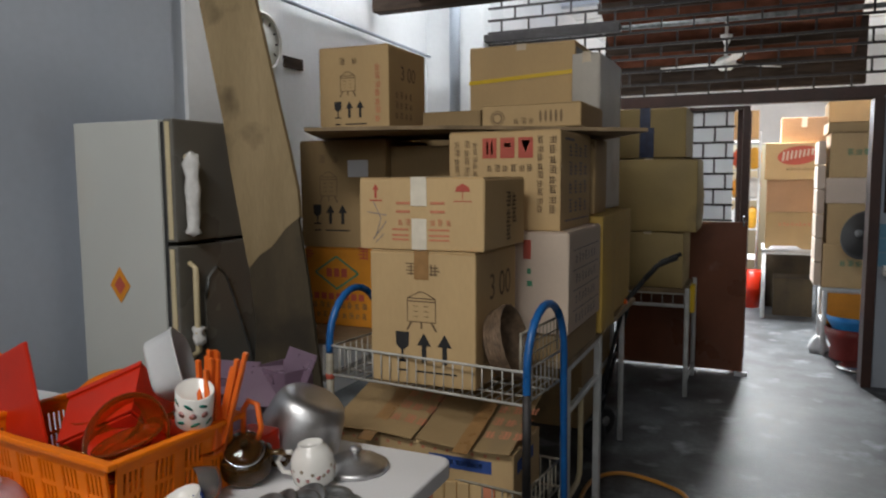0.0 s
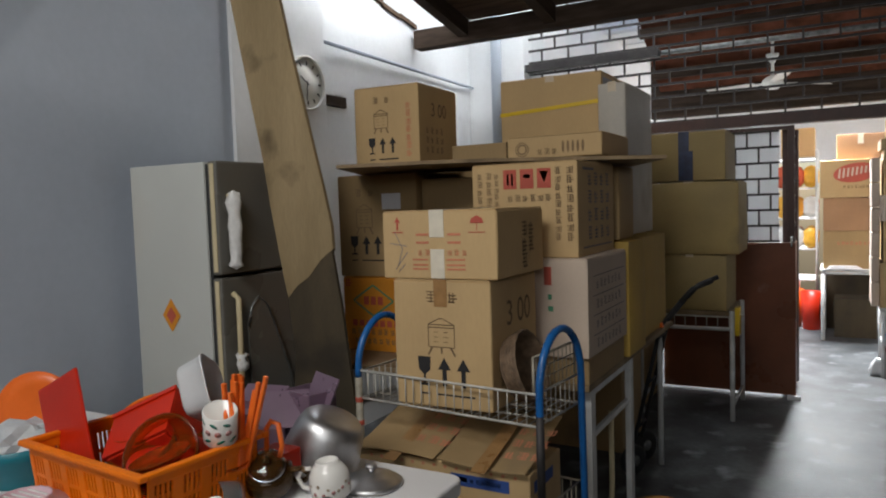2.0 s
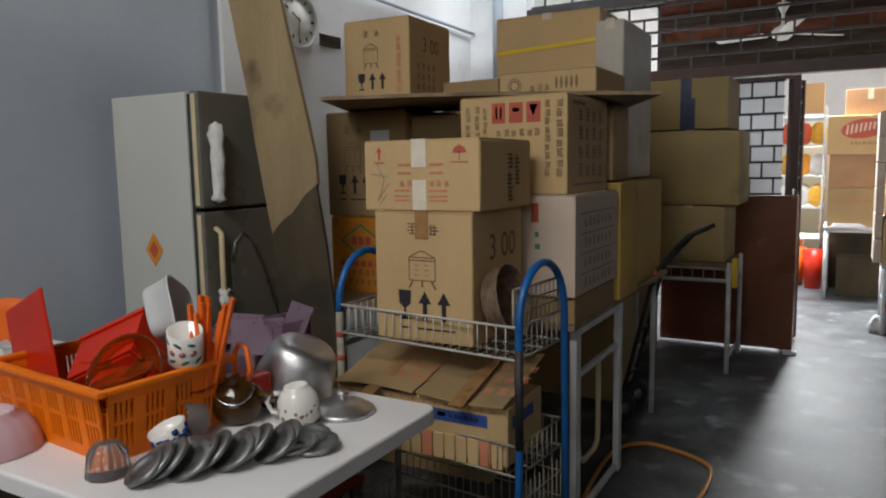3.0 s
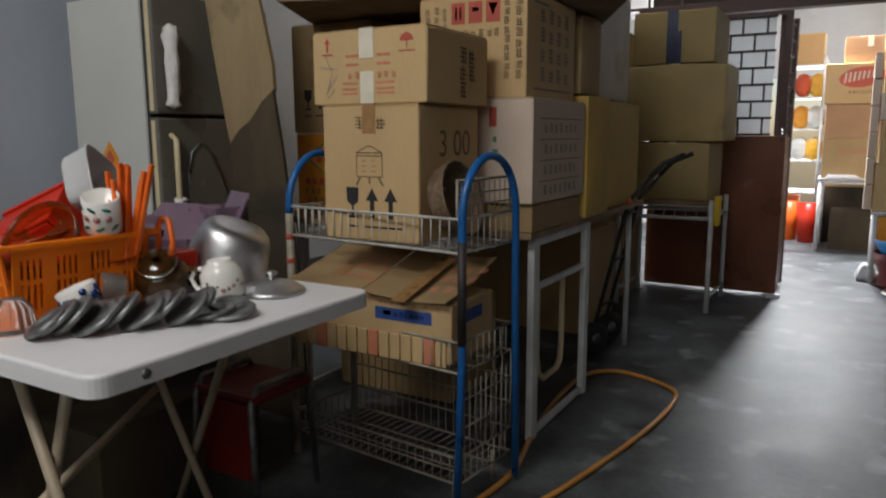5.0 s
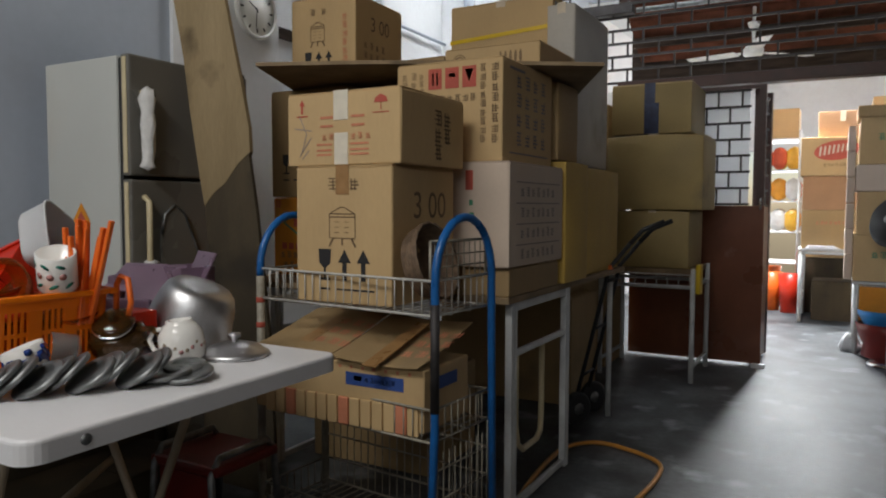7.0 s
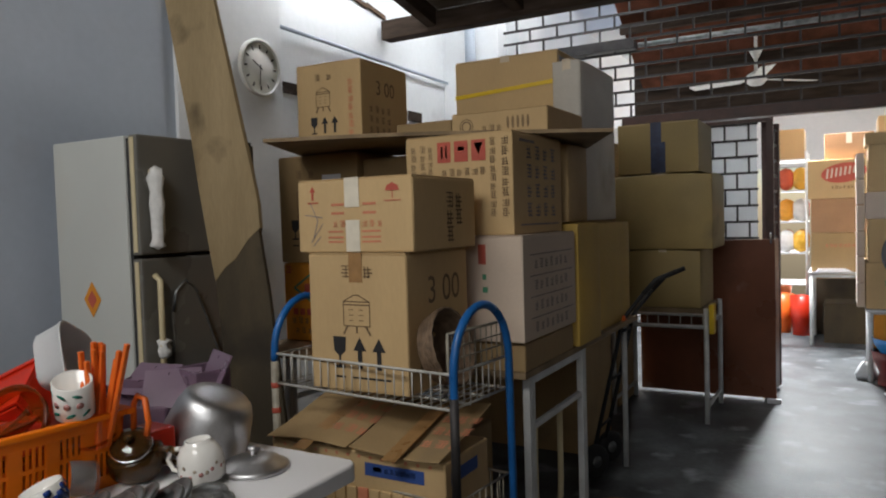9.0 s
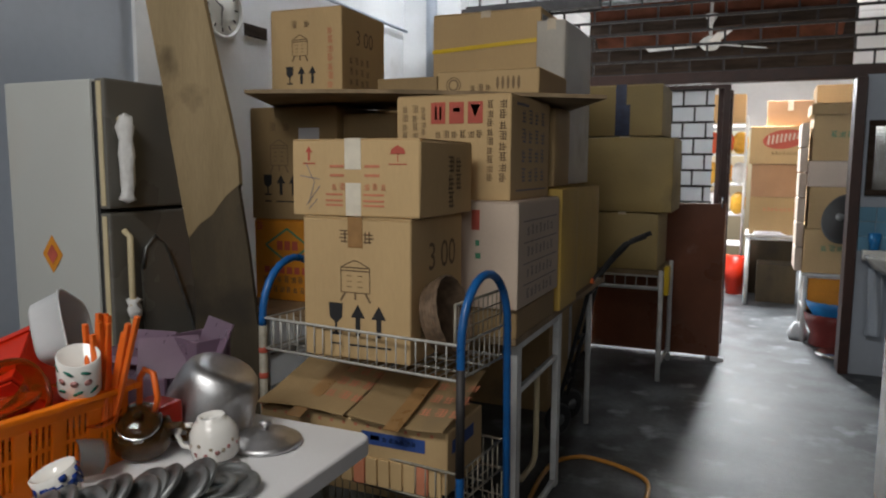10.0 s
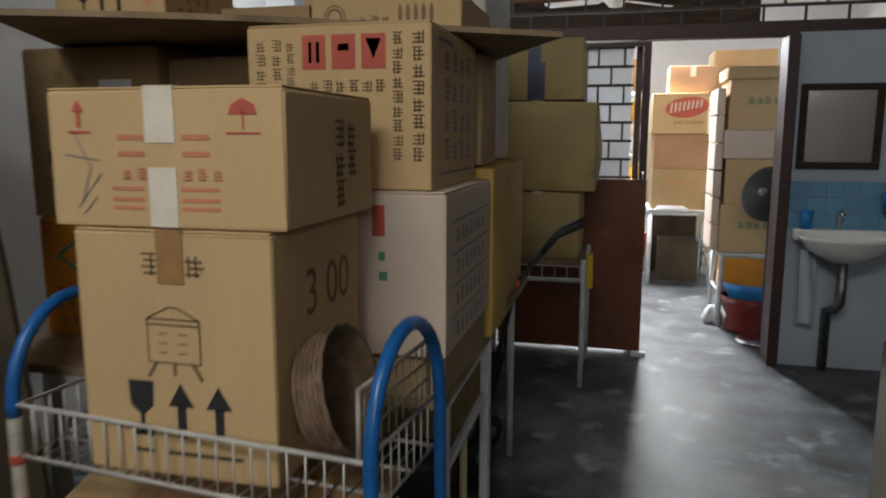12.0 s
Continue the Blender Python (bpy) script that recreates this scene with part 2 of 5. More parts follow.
def tube(bm, pts, r, seg=8, closed=False):
    """A round bar along a line of points."""
    pts = [Vector(p) for p in pts]
    n = len(pts)
    rings = []
    up = None
    for i, p in enumerate(pts):
        a = pts[i - 1] if (i or closed) else p
        b = pts[(i + 1) % n] if (i < n - 1 or closed) else p
        d = (b - a).normalized()
        if up is None:
            up = d.orthogonal().normalized()
        up = (up - d * up.dot(d)).normalized()
        side = d.cross(up)
        rings.append([bm.verts.new(p + r * (math.cos(2 * math.pi * k / seg) * up + math.sin(2 * math.pi * k / seg) * side)) for k in range(seg)])
    for i in range(n if closed else n - 1):
        a, b = rings[i], rings[(i + 1) % n]
        for k in range(seg):
            bm.faces.new((a[k], a[(k + 1) % seg], b[(k + 1) % seg], b[k])).smooth = True
    if not closed:
        bm.faces.new(rings[0][::-1])
        bm.faces.new(rings[-1])
    return bm


def lathe(bm, profile, seg=32, m=None, ribs=0, rib=0.0):
    """A turned shape round z from (radius, height) pairs; ribs gives it a fluted outline."""
    m = m or Matrix()
    rings = []
    for r, z in profile:
        rings.append([bm.verts.new(m @ Vector(((r + rib * math.cos(ribs * 2 * math.pi * k / seg)) * math.cos(2 * math.pi * k / seg), (r + rib * math.cos(ribs * 2 * math.pi * k / seg)) * math.sin(2 * math.pi * k / seg), z))) for k in range(seg)])
    for a, b in zip(rings, rings[1:]):
        for k in range(seg):
            bm.faces.new((a[k], a[(k + 1) % seg], b[(k + 1) % seg], b[k])).smooth = True
    for ring, r in ((rings[0], profile[0][0]), (rings[-1], profile[-1][0])):
        if r > 1e-4:
            bm.faces.new(ring)
    return bm


def part(name, bm, material, parent=None, label="", fix=True):
    me = bpy.data.meshes.new(name)
    if fix:
        bmesh.ops.recalc_face_normals(bm, faces=bm.faces)
    bm.to_mesh(me)
    bm.free()
    me.materials.append(material)
    ob = new(name, me)
    if parent:
        ob.parent = parent
    if label:
        ob["label"] = label
    return ob


def thing(name, label, category, at=(0, 0, 0), rz=0, group="", rx=0, ry=0):
    ob = new(name)
    ob.matrix_world = pose(*at, rx, ry, rz)
    return tagged(ob, label, category, group)


def setting(name, bm, material, label, category="wall"):
    return tagged(part(name, bm, material), label, category, kind="structure")


def B():
    return bmesh.new()


def arc(cx, cz, r, a0, a1, n=10):
    return [(cx + r * math.cos(radians(a0 + (a1 - a0) * i / n)), cz + r * math.sin(radians(a0 + (a1 - a0) * i / n))) for i in range(n + 1)]


# ---- the building ----
WX, WY = -2.6, 6.12  # faces of the side wall and of the grille wall
setting("floor", bx(B(), -3.2, 3.0, -3.0, 12.4, -0.12, 0), M_floor, "worn grey cement floor with pale polished patches", "floor")
setting("wall_west", bx(B(), -2.8, WX, -2.6, 3.97, 0, 4.6), M_wall, "grey-white painted side wall with faint stains")
setting("wall_west_pier", bx(B(), WX + 0.0, WX + 0.025, 3.18, 3.97, 0, 4.2, 0.004), M_wallw, "shallow white plaster pier carrying the clock")
setting("wall_west_recess", bx(B(), -2.85, WX - 0.04, 3.97, 6.4, 0, 4.6), M_wallw, "bright white wall under the roof gap")
bm = B()
bx(bm, -2.8, -2.12, 6.12, 6.3, 0, 4.2)
bx(bm, -2.12, -1.1, 6.12, 6.3, 0, 2.02)
setting("wall_north_west", bm, M_wallw, "white plastered wall beside the grille")
bm = B()
bx(bm, 0.80, 3.0, 6.12, 6.3, 0, 2.03)
setting("wall_north_east", bm, M_wall, "grey-white wall with a basin and mirror")
# east and south walls are unseen; they close the room and damp its fill
setting("wall_east", bx(B(), 2.3, 2.5, -2.6, 6.12, 0, 4.6), M_brownwall, "unseen side wall, dark brown to cut bounced light")
bm = B()
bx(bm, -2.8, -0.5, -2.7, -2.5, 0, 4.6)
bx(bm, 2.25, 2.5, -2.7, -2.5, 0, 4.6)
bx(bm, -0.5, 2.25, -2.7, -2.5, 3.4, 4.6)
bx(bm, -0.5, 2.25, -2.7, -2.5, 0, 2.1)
setting("wall_south", bm, M_brownwall, "unseen back wall, dark brown to cut bounced light")
# store beyond the grille
setting("wall_store_west", bx(B(), -2.2, -2.0, 6.3, 12, 0, 4.0), M_wallw, "white wall of the store room")
setting("wall_store_east", bx(B(), 2.7, 2.9, 6.3, 12, 0, 4.0), M_wallw, "white wall of the store room")
bm = B()
bx(bm, -2.2, -0.95, 11.9, 12.1, 0, 4.0)
bx(bm, 1.6, 2.9, 11.9, 12.1, 0, 4.0)
bx(bm, -0.95, 1.6, 11.9, 12.1, 1.95, 4.0)
setting("wall_store_north", bm, M_wallw, "white end wall with an open shop front")


def roof_board_set(name, x0, x1, ya, za, yb, zb, n, material, label, thick=0.03, hole=()):
    """A sloping boarded roof from (ya, za) to (yb, zb)."""
    bm = B()
    for i in range(n):
        a, b = i / n, (i + 1) / n
        y0, z0, y1, z1 = ya + (yb - ya) * a, za + (zb - za) * a, ya + (yb - ya) * b, za + (zb - za) * b
        o = 0.012 * (i % 2)
        spans = [(x0, x1)]
        for ha, hb, hy0, hy1 in hole:
            if y1 > hy0 and y0 < hy1:
                spans = [(x0, ha), (hb, x1)]
        for xa, xb in spans:
            board(bm, xa, xb, y0, z0 + o, y1, z1 + o, thick)
    return setting(name, bm, material, label, "ceiling")


def board(bm, xa, xb, y0, z0, y1, z1, thick):
    vs = [bm.verts.new(p) for x in (xa, xb) for p in ((x, y0, z0), (x, y1, z1), (x, y1, z1 + thick), (x, y0, z0 + thick))]
    for f in ((0, 1, 2, 3), (7, 6, 5, 4), (0, 4, 5, 1), (1, 5, 6, 2), (2, 6, 7, 3), (3, 7, 4, 0)):
        bm.faces.new([vs[k] for k in f])


roof_board_set("ceiling", -2.8, 2.5, -2.7, 4.35, 5.2, 2.86, 34, M_roof, "sloping dark timber roof over the kitchen", hole=((-1.75, -0.05, -1.0, -0.2), (-2.62, -2.24, 3.1, 5.2)))
setting("roof_gap_cover", bx(B(), -2.8, 2.5, 5.0, 6.4, 3.74, 3.78), M_wallw, "pale translucent roof sheet over the gap", "roof")
setting("roof_gap_riser", bx(B(), -2.22, 2.5, 5.16, 5.2, 2.95, 3.74), M_wallw, "boarded riser at the roof edge", "wall")
bm = B()
bx(bm, -2.6, 2.3, 5.10, 5.22, 2.70, 2.84, 0.006)
setting("beam_eaves", bm, M_beam, "dark timber eaves beam along the roof gap", "beam")
for i, x in enumerate((-2.17, -1.5, 0.4, 1.3, 2.1)):
    bm = B()
    bx(bm, x - 0.04, x + 0.04, 0, 8.05, -0.12, 0, 0.004)
    ob = setting("rafter", bm, M_beam, "dark timber rafter under the roof", "beam")
    ob.matrix_world = pose(0, -2.7, 4.33, -10.7, 0, 0) @ pose(0, 0, 0)
# store roof: rises away from the grille, with a light gap along the ridge
roof_board_set("ceiling_store", -1.4, 0.8, 6.3, 3.72, 8.1, 2.6, 14, M_rooft, "low brown tiled roof of the store")
bm = B()
bx(bm, -1.5, 0.9, 8.12, 8.24, 2.34, 2.95)
setting("wall_store_beam", bm, M_beam, "dark boarded drop panel under the store roof", "wall")
roof_board_set("ceiling_store_far", -2.2, 2.9, 8.2, 3.3, 12.1, 3.3, 12, M_wallw, "pale ceiling at the far end of the store")
for y, z in ((6.75, 3.42), (7.25, 3.11), (7.75, 2.8)):
    setting("purlin", bx(B(), -1.4, 0.8, y - 0.03, y + 0.03, z - 0.11, z - 0.02, 0.004), M_beam, "dark purlin under the store roof", "beam")
setting("tube_light_conduit", tube(B(), [(-1.0, 6.27, 2.66), (2.9, 6.27, 2.66)], 0.02), M_tin, "dull grey conduit running along the store roof", "pipe")


def brick_grille(bm, x0, x1, z0, z1, y, cw, ch, r=0.009, phase=0):
    """Steel security grille in a running-bond pattern."""
    n = round((z1 - z0) / ch)
    ch = (z1 - z0) / n
    for i in range(n + 1):
        bx(bm, x0, x1, y - r, y + r, z0 + i * ch - r, z0 + i * ch + r)
    for i in range(n):
        x = x0 + (cw if (i + phase) % 2 else cw / 2)
        while x < x1 - 0.01:
            bx(bm, x - r * 0.8, x + r * 0.8, y - r * 0.8, y + r * 0.8, z0 + i * ch + r, z0 + (i + 1) * ch - r)
            x += cw
    return bm


G1 = thing("window_1", "dark steel security grille in a brick pattern above the doorway", "grille", (0, 6.2, 0))
G1["kind"] = "structure"
part("grille", brick_grille(B(), -2.1, 2.9, 2.1, 3.5, 0, 0.235, 0.1), M_steel, G1)
part("beam", bx(B(), -2.12, -1.0, -0.06, 0.04, 2.62, 2.68), M_steel, G1)
bm = B()
bx(bm, -1.1, 3.0, 6.13, 6.25, 2.015, 2.095, 0.004)
setting("lintel", bm, M_frame, "brown painted timber lintel over the doorway", "lintel")
setting("door_post", bx(B(), 0.735, 0.80, 6.08, 6.3, 0, 2.015, 0.004), M_frame, "brown painted door post scuffed at the foot", "door frame")
D1 = thing("door_1", "brown half-panelled door leaf with brick-pattern grille above", "door", (0, 6.12, 0))
D1["kind"] = "structure"
part("panel", bx(B(), -0.98, -0.035, 0, 0.035, 0.02, 1.15, 0.004), M_leaf, D1)
part("grille", brick_grille(B(), -0.92, -0.14, 1.16, 1.97, 0.02, 0.16, 0.115, 0.008), M_steel, D1)
bm = B()
for x in (-0.975, -0.085):
    bx(bm, x, x + 0.045, 0, 0.035, 1.152, 2.0)
bx(bm, -0.93, -0.085, 0, 0.035, 1.975, 2.0)
part("stile", bm, M_frame, D1)
part("bolt", tube(B(), [(-0.06, -0.02, 1.12), (-0.06, -0.02, 1.2)], 0.008), M_chrome, D1)
# frosted white pane behind the leaf's grille
part("pane", bx(B(), -0.93, -0.15, 0.05, 0.056, 1.16, 1.97), M_pane, D1, "frosted white pane behind the grille")
D2 = thing("door_2", "narrow side leaf with brown stile and grille, folded back", "door", (-0.11, 6.24, 0), 81)
D2["kind"] = "structure"
part("grille", brick_grille(B(), 0.03, 0.33, 1.15, 1.95, 0.0, 0.16, 0.115, 0.008), M_steel, D2)
bm = B()
bx(bm, 0, 0.04, -0.018, 0.018, 0.02, 2.0)
bx(bm, 0.33, 0.37, -0.018, 0.018, 0.02, 2.0)
part("stile", bm, M_frame, D2)
part("panel", bx(B(), 0.04, 0.33, -0.015, 0.015, 0.02, 1.14, 0.004), M_leaf, D2)
setting("door_stop", bx(B(), -0.09, 0.0, 6.05, 6.09, 0, 0.03, 0.004), M_label, "small white block on the floor by the door", "door stop")
for za, ya, zb, yb in ((2.56, 3.98, 2.53, 6.1), (2.70, 3.1, 2.66, 3.98)):
    setting("wall_pipe", tube(B(), [(WX + 0.0, ya, za), (WX + 0.0, yb, zb)], 0.012), M_wall, "painted conduit along the side wall", "pipe")
setting("down_pipe", tube(B(), [(-2.35, 6.06, 2.0), (-2.35, 6.06, 3.6)], 0.045, 12), M_wall, "grey down pipe in the corner", "pipe")
bm = B()
bx(bm, WX - 0.04, WX - 0.025, 4.0, 4.25, 2.17, 2.24, 0.003)
setting("vent_slot", bm, M_beam, "dark vent slot in the white wall", "vent")
bm = B()
for yy in (5.0, 5.5):
    bx(bm, WX - 0.04, WX - 0.025, yy, yy + 0.2, 2.15, 2.23, 0.003)
setting("vent_slot_far", bm, M_beam, "dark vent slots in the white wall", "vent")


# ---- printing on cartons ----
class Print:
    """Flat ink shapes on one face of a carton, in metres from the face's lower corner."""

    def __init__(self, face, w, d, h):
        self.bm, self.face, self.w, self.d, self.h = B(), face, w, d, h

    def at(self, u, v, lift=0.0015):
        if self.face == "front":
            return Vector((u, -lift, v))
        if self.face == "right":
            return Vector((self.w + lift, u, v))
        return Vector((u, v, self.h + lift))

    def poly(self, pts):
        self.bm.faces.new([self.bm.verts.new(self.at(u, v)) for u, v in pts])
        return self

    def bar(self, u0, v0, u1, v1):
        return self.poly([(u0, v0), (u1, v0), (u1, v1), (u0, v1)])

    def line(self, a, b, t):
        a, b = Vector(a), Vector(b)
        n = (b - a).normalized().orthogonal() * t / 2
        return self.poly([a - n, b - n, b + n, a + n])

    def glyph(self, u, v, s, k=0):
        """A block of strokes the size of a written sign."""
        t = s * 0.11
        for i in range(3 + k % 2):
            y = v + s * (0.08 + 0.28 * i)
            self.bar(u + s * (0.05 + 0.1 * ((i + k) % 2)), y, u + s * (0.95 - 0.1 * ((i + k) % 3)), y + t)
        for x in ((0.28, 0.62), (0.48, 0.8), (0.15, 0.5))[k % 3]:
            self.bar(u + s * x, v + s * 0.02, u + s * x + t, v + s * 0.95)
        return self

    def row(self, u, v, s, n, gap=1.25, k=0, down=False):
        for i in range(n):
            self.glyph(u + (0 if down else i * s * gap), v - (i * s * gap if down else 0), s, i + k)
        return self

    def up_arrow(self, u, v, h):
        w = h * 0.5
        self.bar(u + w * 0.33, v + h * 0.02, u + w * 0.67, v + h * 0.6)
        return self.poly([(u, v + h * 0.58), (u + w, v + h * 0.58), (u + w / 2, v + h)])

    def wine_glass(self, u, v, h):
        w = h * 0.5
        self.poly([(u, v + h), (u + 0.05 * w, v + 0.55 * h), (u + 0.4 * w, v + 0.4 * h), (u + 0.6 * w, v + 0.4 * h), (u + 0.95 * w, v + 0.55 * h), (u + w, v + h)])
        self.bar(u + 0.42 * w, v + 0.08 * h, u + 0.58 * w, v + 0.42 * h)
        return self.bar(u + 0.1 * w, v + 0.0, u + 0.9 * w, v + 0.08 * h)

    def barrel(self, u, v, w, h):
        """Outline of a stove drum on splayed legs."""
        t = 0.0035
        for a, b in (((u, v + 0.2 * h), (u, v + 0.75 * h)), ((u + w, v + 0.2 * h), (u + w, v + 0.75 * h)), ((u, v + 0.75 * h), (u + w, v + 0.75 * h)), ((u, v + 0.2 * h), (u + w, v + 0.2 * h)), ((u, v + 0.75 * h), (u + w * 0.42, v + 0.9 * h)), ((u + w, v + 0.75 * h), (u + w * 0.58, v + 0.9 * h)), ((u + w * 0.42, v + 0.9 * h), (u + w * 0.58, v + 0.9 * h)), ((u, v + 0.68 * h), (u + w, v + 0.68 * h))):
            self.line(a, b, t)
        for a, b in (((u + 0.15 * w, v + 0.2 * h), (u - 0.02 * w, v)), ((u + 0.5 * w, v + 0.2 * h), (u + 0.5 * w, v + 0.04 * h)), ((u + 0.85 * w, v + 0.2 * h), (u + 1.02 * w, v))):
            self.line(a, b, t * 2)
        for i in range(3):
            for j in range(2):
                self.bar(u + w * (0.2 + 0.38 * j), v + h * (0.32 + 0.12 * i), u + w * (0.38 + 0.38 * j), v + h * (0.335 + 0.12 * i))
        return self

    def ellipse(self, u, v, a, b, tilt=0.0, n=28):
        c, s = math.cos(tilt), math.sin(tilt)
        return self.poly([(u + a * math.cos(q) * c - b * math.sin(q) * s, v + a * math.cos(q) * s + b * math.sin(q) * c) for q in (2 * math.pi * i / n for i in range(n))])

    def ring(self, u, v, r, t, n=24):
        p = [(u + r * math.cos(2 * math.pi * i / n), v + r * math.sin(2 * math.pi * i / n)) for i in range(n + 1)]
        for a, b in zip(p, p[1:]):
            self.line(a, b, t)
        return self

    def text(self, u, v, s, words):
        cu = bpy.data.curves.new("lettering", "FONT")
        cu.body, cu.size = words, s
        ob = new("lettering", cu)
        me = bpy.data.meshes.new_from_object(ob.evaluated_get(bpy.context.evaluated_depsgraph_get()))
        bpy.data.objects.remove(ob)
        for p in me.polygons:
            self.poly([(u + me.vertices[i].co.x, v + me.vertices[i].co.y) for i in p.vertices])
        return self

    def done(self, ink, carton, name="print"):
        ob = part(name, self.bm, ink, carton.children[0], fix=False)
        return tagged(ob, kind="stuff") if name == "print" else ob


def carton(label, x0, x1, y0, y1, z0, z1, material=None, rz=0, tape=None, lid=True, group="", name="cardboard_box", sag=0.0, puff=0.004, bulge=0.0):
    """A closed carton: bulging walls with worn edges, a top seam between flaps, tape over the seam."""
    w, d, h = x1 - x0, y1 - y0, z1 - z0
    ob = thing(name, label, "box", (x0, y0, z0), rz, group)
    bm = B()
    rnd = random.Random(int(1000 * (x0 + 7 * y0 + 13 * z0)))
    bx(bm, 0, w, 0, d, 0, h - 0.004, 0.006, 2)
    for v in bm.verts:  # crushed corners
        f = 1 if v.co.z > h * 0.5 else 0.4
        v.co += Vector((rnd.uniform(-1, 1), rnd.uniform(-1, 1), rnd.uniform(-1, 0.2))) * puff * 0.4 * f
        v.co.z -= sag * max(0, v.co.x / w) * (v.co.z > h / 2)
    if bulge:
        bmesh.ops.subdivide_edges(bm, edges=[e for e in bm.edges if e.calc_length() > 0.1], cuts=7, use_grid_fill=True)
        for v in bm.verts:
            a, b, c = v.co.x / w - 0.5, v.co.y / d - 0.5, v.co.z / h - 0.5
            n = noise.noise(v.co * 7 + Vector((x0, y0, z0)) * 3)
            e = bulge * (1 + 0.7 * n)
            v.co += Vector((2 * a * (1 - 4 * b * b) * (1 - 4 * c * c) * e, 2 * b * (1 - 4 * a * a) * (1 - 4 * c * c) * e, -0.4 * e * (4 * a * a + 4 * b * b - 1) * (c > 0.4)))
        for f in bm.faces:
            f.smooth = True
    part("body", bm, material or M_card, ob)
    if lid and not bulge:
        for a, b in ((0.003, d / 2 - 0.002), (d / 2 + 0.002, d - 0.003)):
            bm = B()
            bx(bm, 0.003, w - 0.003, a, b, h - 0.004, h, 0.001, 1)
            for v in bm.verts:
                v.co.z -= sag * v.co.x / w
            part("flap", bm, material or M_card, ob)
    if tape:
        u, tw, drop, tm = tape
        bm = B()
        bx(bm, u - tw / 2, u + tw / 2, -0.0018, -0.0006, h - drop, h + 0.001)
        bx(bm, u - tw / 2, u + tw / 2, -0.0018, d, h + 0.0005, h + 0.0018)
        part("tape", bm, tm, ob)
    return ob


def pr(ob, face):
    d = ob["size"]
    return Print(face, *d)


def crate(label, x0, x1, y0, y1, z0, z1, *a, **k):
    ob = carton(label, x0, x1, y0, y1, z0, z1, *a, **k)
    ob["size"] = (x1 - x0, y1 - y0, z1 - z0)
    return ob


def stove_print(ob, s=1.0, low=0.07, cx=0.5, bz=0.42, gz=0.79):
    """The stove carton's marks: drum picture with two signs over it, glass and arrows below, lettering on the side."""
    w, d, h = ob["size"]
    u = w * cx
    p = pr(ob, "front").barrel(u - 0.045 * s, h * bz, 0.09 * s, h * 0.32)
    p.glyph(u - 0.05 * s, h * gz, 0.035 * s, 1).glyph(u + 0.025 * s, h * gz, 0.035 * s, 2)
    p.done(M_brownink, ob)
    pr(ob, "front").wine_glass(u - 0.085 * s, low + 0.03, 0.09 * s).done(M_black, ob, "glass_mark")
    for q in (-0.015, 0.05):
        pr(ob, "front").up_arrow(u + q * s, low + 0.03, 0.09 * s).done(M_black, ob, "arrow_mark")
    pr(ob, "front").bar(u - 0.02 * s, low, u + 0.11 * s, low + 0.006).bar(u - 0.08 * s, low, u - 0.045 * s, low + 0.006).done(M_black, ob, "underline")
    p = pr(ob, "right").text(d * 0.3, h * 0.62, 0.11 * s, "3 00")
    p.done(M_brownink, ob)
    p = pr(ob, "right")
    for i in range(3):
        p.row(d * 0.16, h * (0.4 - 0.12 * i), 0.035 * s, 4, 1.7, i)
    p.done(M_brownink, ob)


# ---- trolley with its boxes ----
TX0, TX1, TY0, TY1 = -1.27, -0.565, 2.34, 2.645


def basket(name, z0, z1, material, parent, x0=TX0, x1=TX1, y0=TY0, y1=TY1, step=0.033, back=True):
    """A wire basket tray: rails, uprights and a wire floor; back=False leaves the rear side open."""
    bm = B()
    for z in (z0, z1):
        tube(bm, [(x0, y1, z), (x0, y0, z), (x1, y0, z), (x1, y1, z)], 0.0045, 6, back or z == z0)
    n = round((x1 - x0) / step)
    for i in range(1, n):
        x = x0 + (x1 - x0) * i / n
        tube(bm, [(x, y0, z1), (x, y0, z0), (x, y1, z0)] + ([(x, y1, z1)] if back else []), 0.0022, 4)
    n = round((y1 - y0) / step)
    for i in range(1, n):
        y = y0 + (y1 - y0) * i / n
        for x in (x0, x1):
            tube(bm, [(x, y, z0), (x, y, z1)], 0.0022, 4)
    for y in (0.33, 0.66):
        tube(bm, [(x0, y0 + (y1 - y0) * y, z0 - 0.005), (x1, y0 + (y1 - y0) * y, z0 - 0.005)], 0.0035, 5)
    return tagged(part(name, bm, material, parent), kind="stuff")


trolley = thing("basket_trolley", "tiered wire basket trolley with worn blue hoop handles", "trolley")
trolley.matrix_world = pose(TX1, TY0, 0) @ pose(0, 0, 0, 0, 0, -6) @ pose(-TX1, -TY0, 0)
for x, nm in ((TX0 - 0.012, "handle"), (TX1 + 0.012, "handle")):
    r = (TY1 - TY0) / 2
    pts = [(x - 0.02, TY0, 0.02)] + [(x, TY0, z) for z in (0.5, 0.85)] + [(x, TY0 + r - r * math.cos(a), 0.92 + 0.185 * math.sin(a)) for a in (math.pi * i / 14 for i in range(15))] + [(x, TY1, 0.85), (x + 0.01, TY1, 0.02)]
    if x < TX0:  # the far hoop stands on bare pale posts
        for y in (TY0, TY1):
            part("post", tube(B(), [(x, y, 0.02), (x, y, 0.90)], 0.0135, 8), M_wired, trolley, "bare scuffed pale post")
        pts = [(x, TY0, 0.9)] + [q for q in pts if q[2] > 0.91] + [(x, TY1, 0.9)]
    part(nm, tube(B(), pts, 0.0125, 10), M_blue, trolley, "worn blue painted tube")
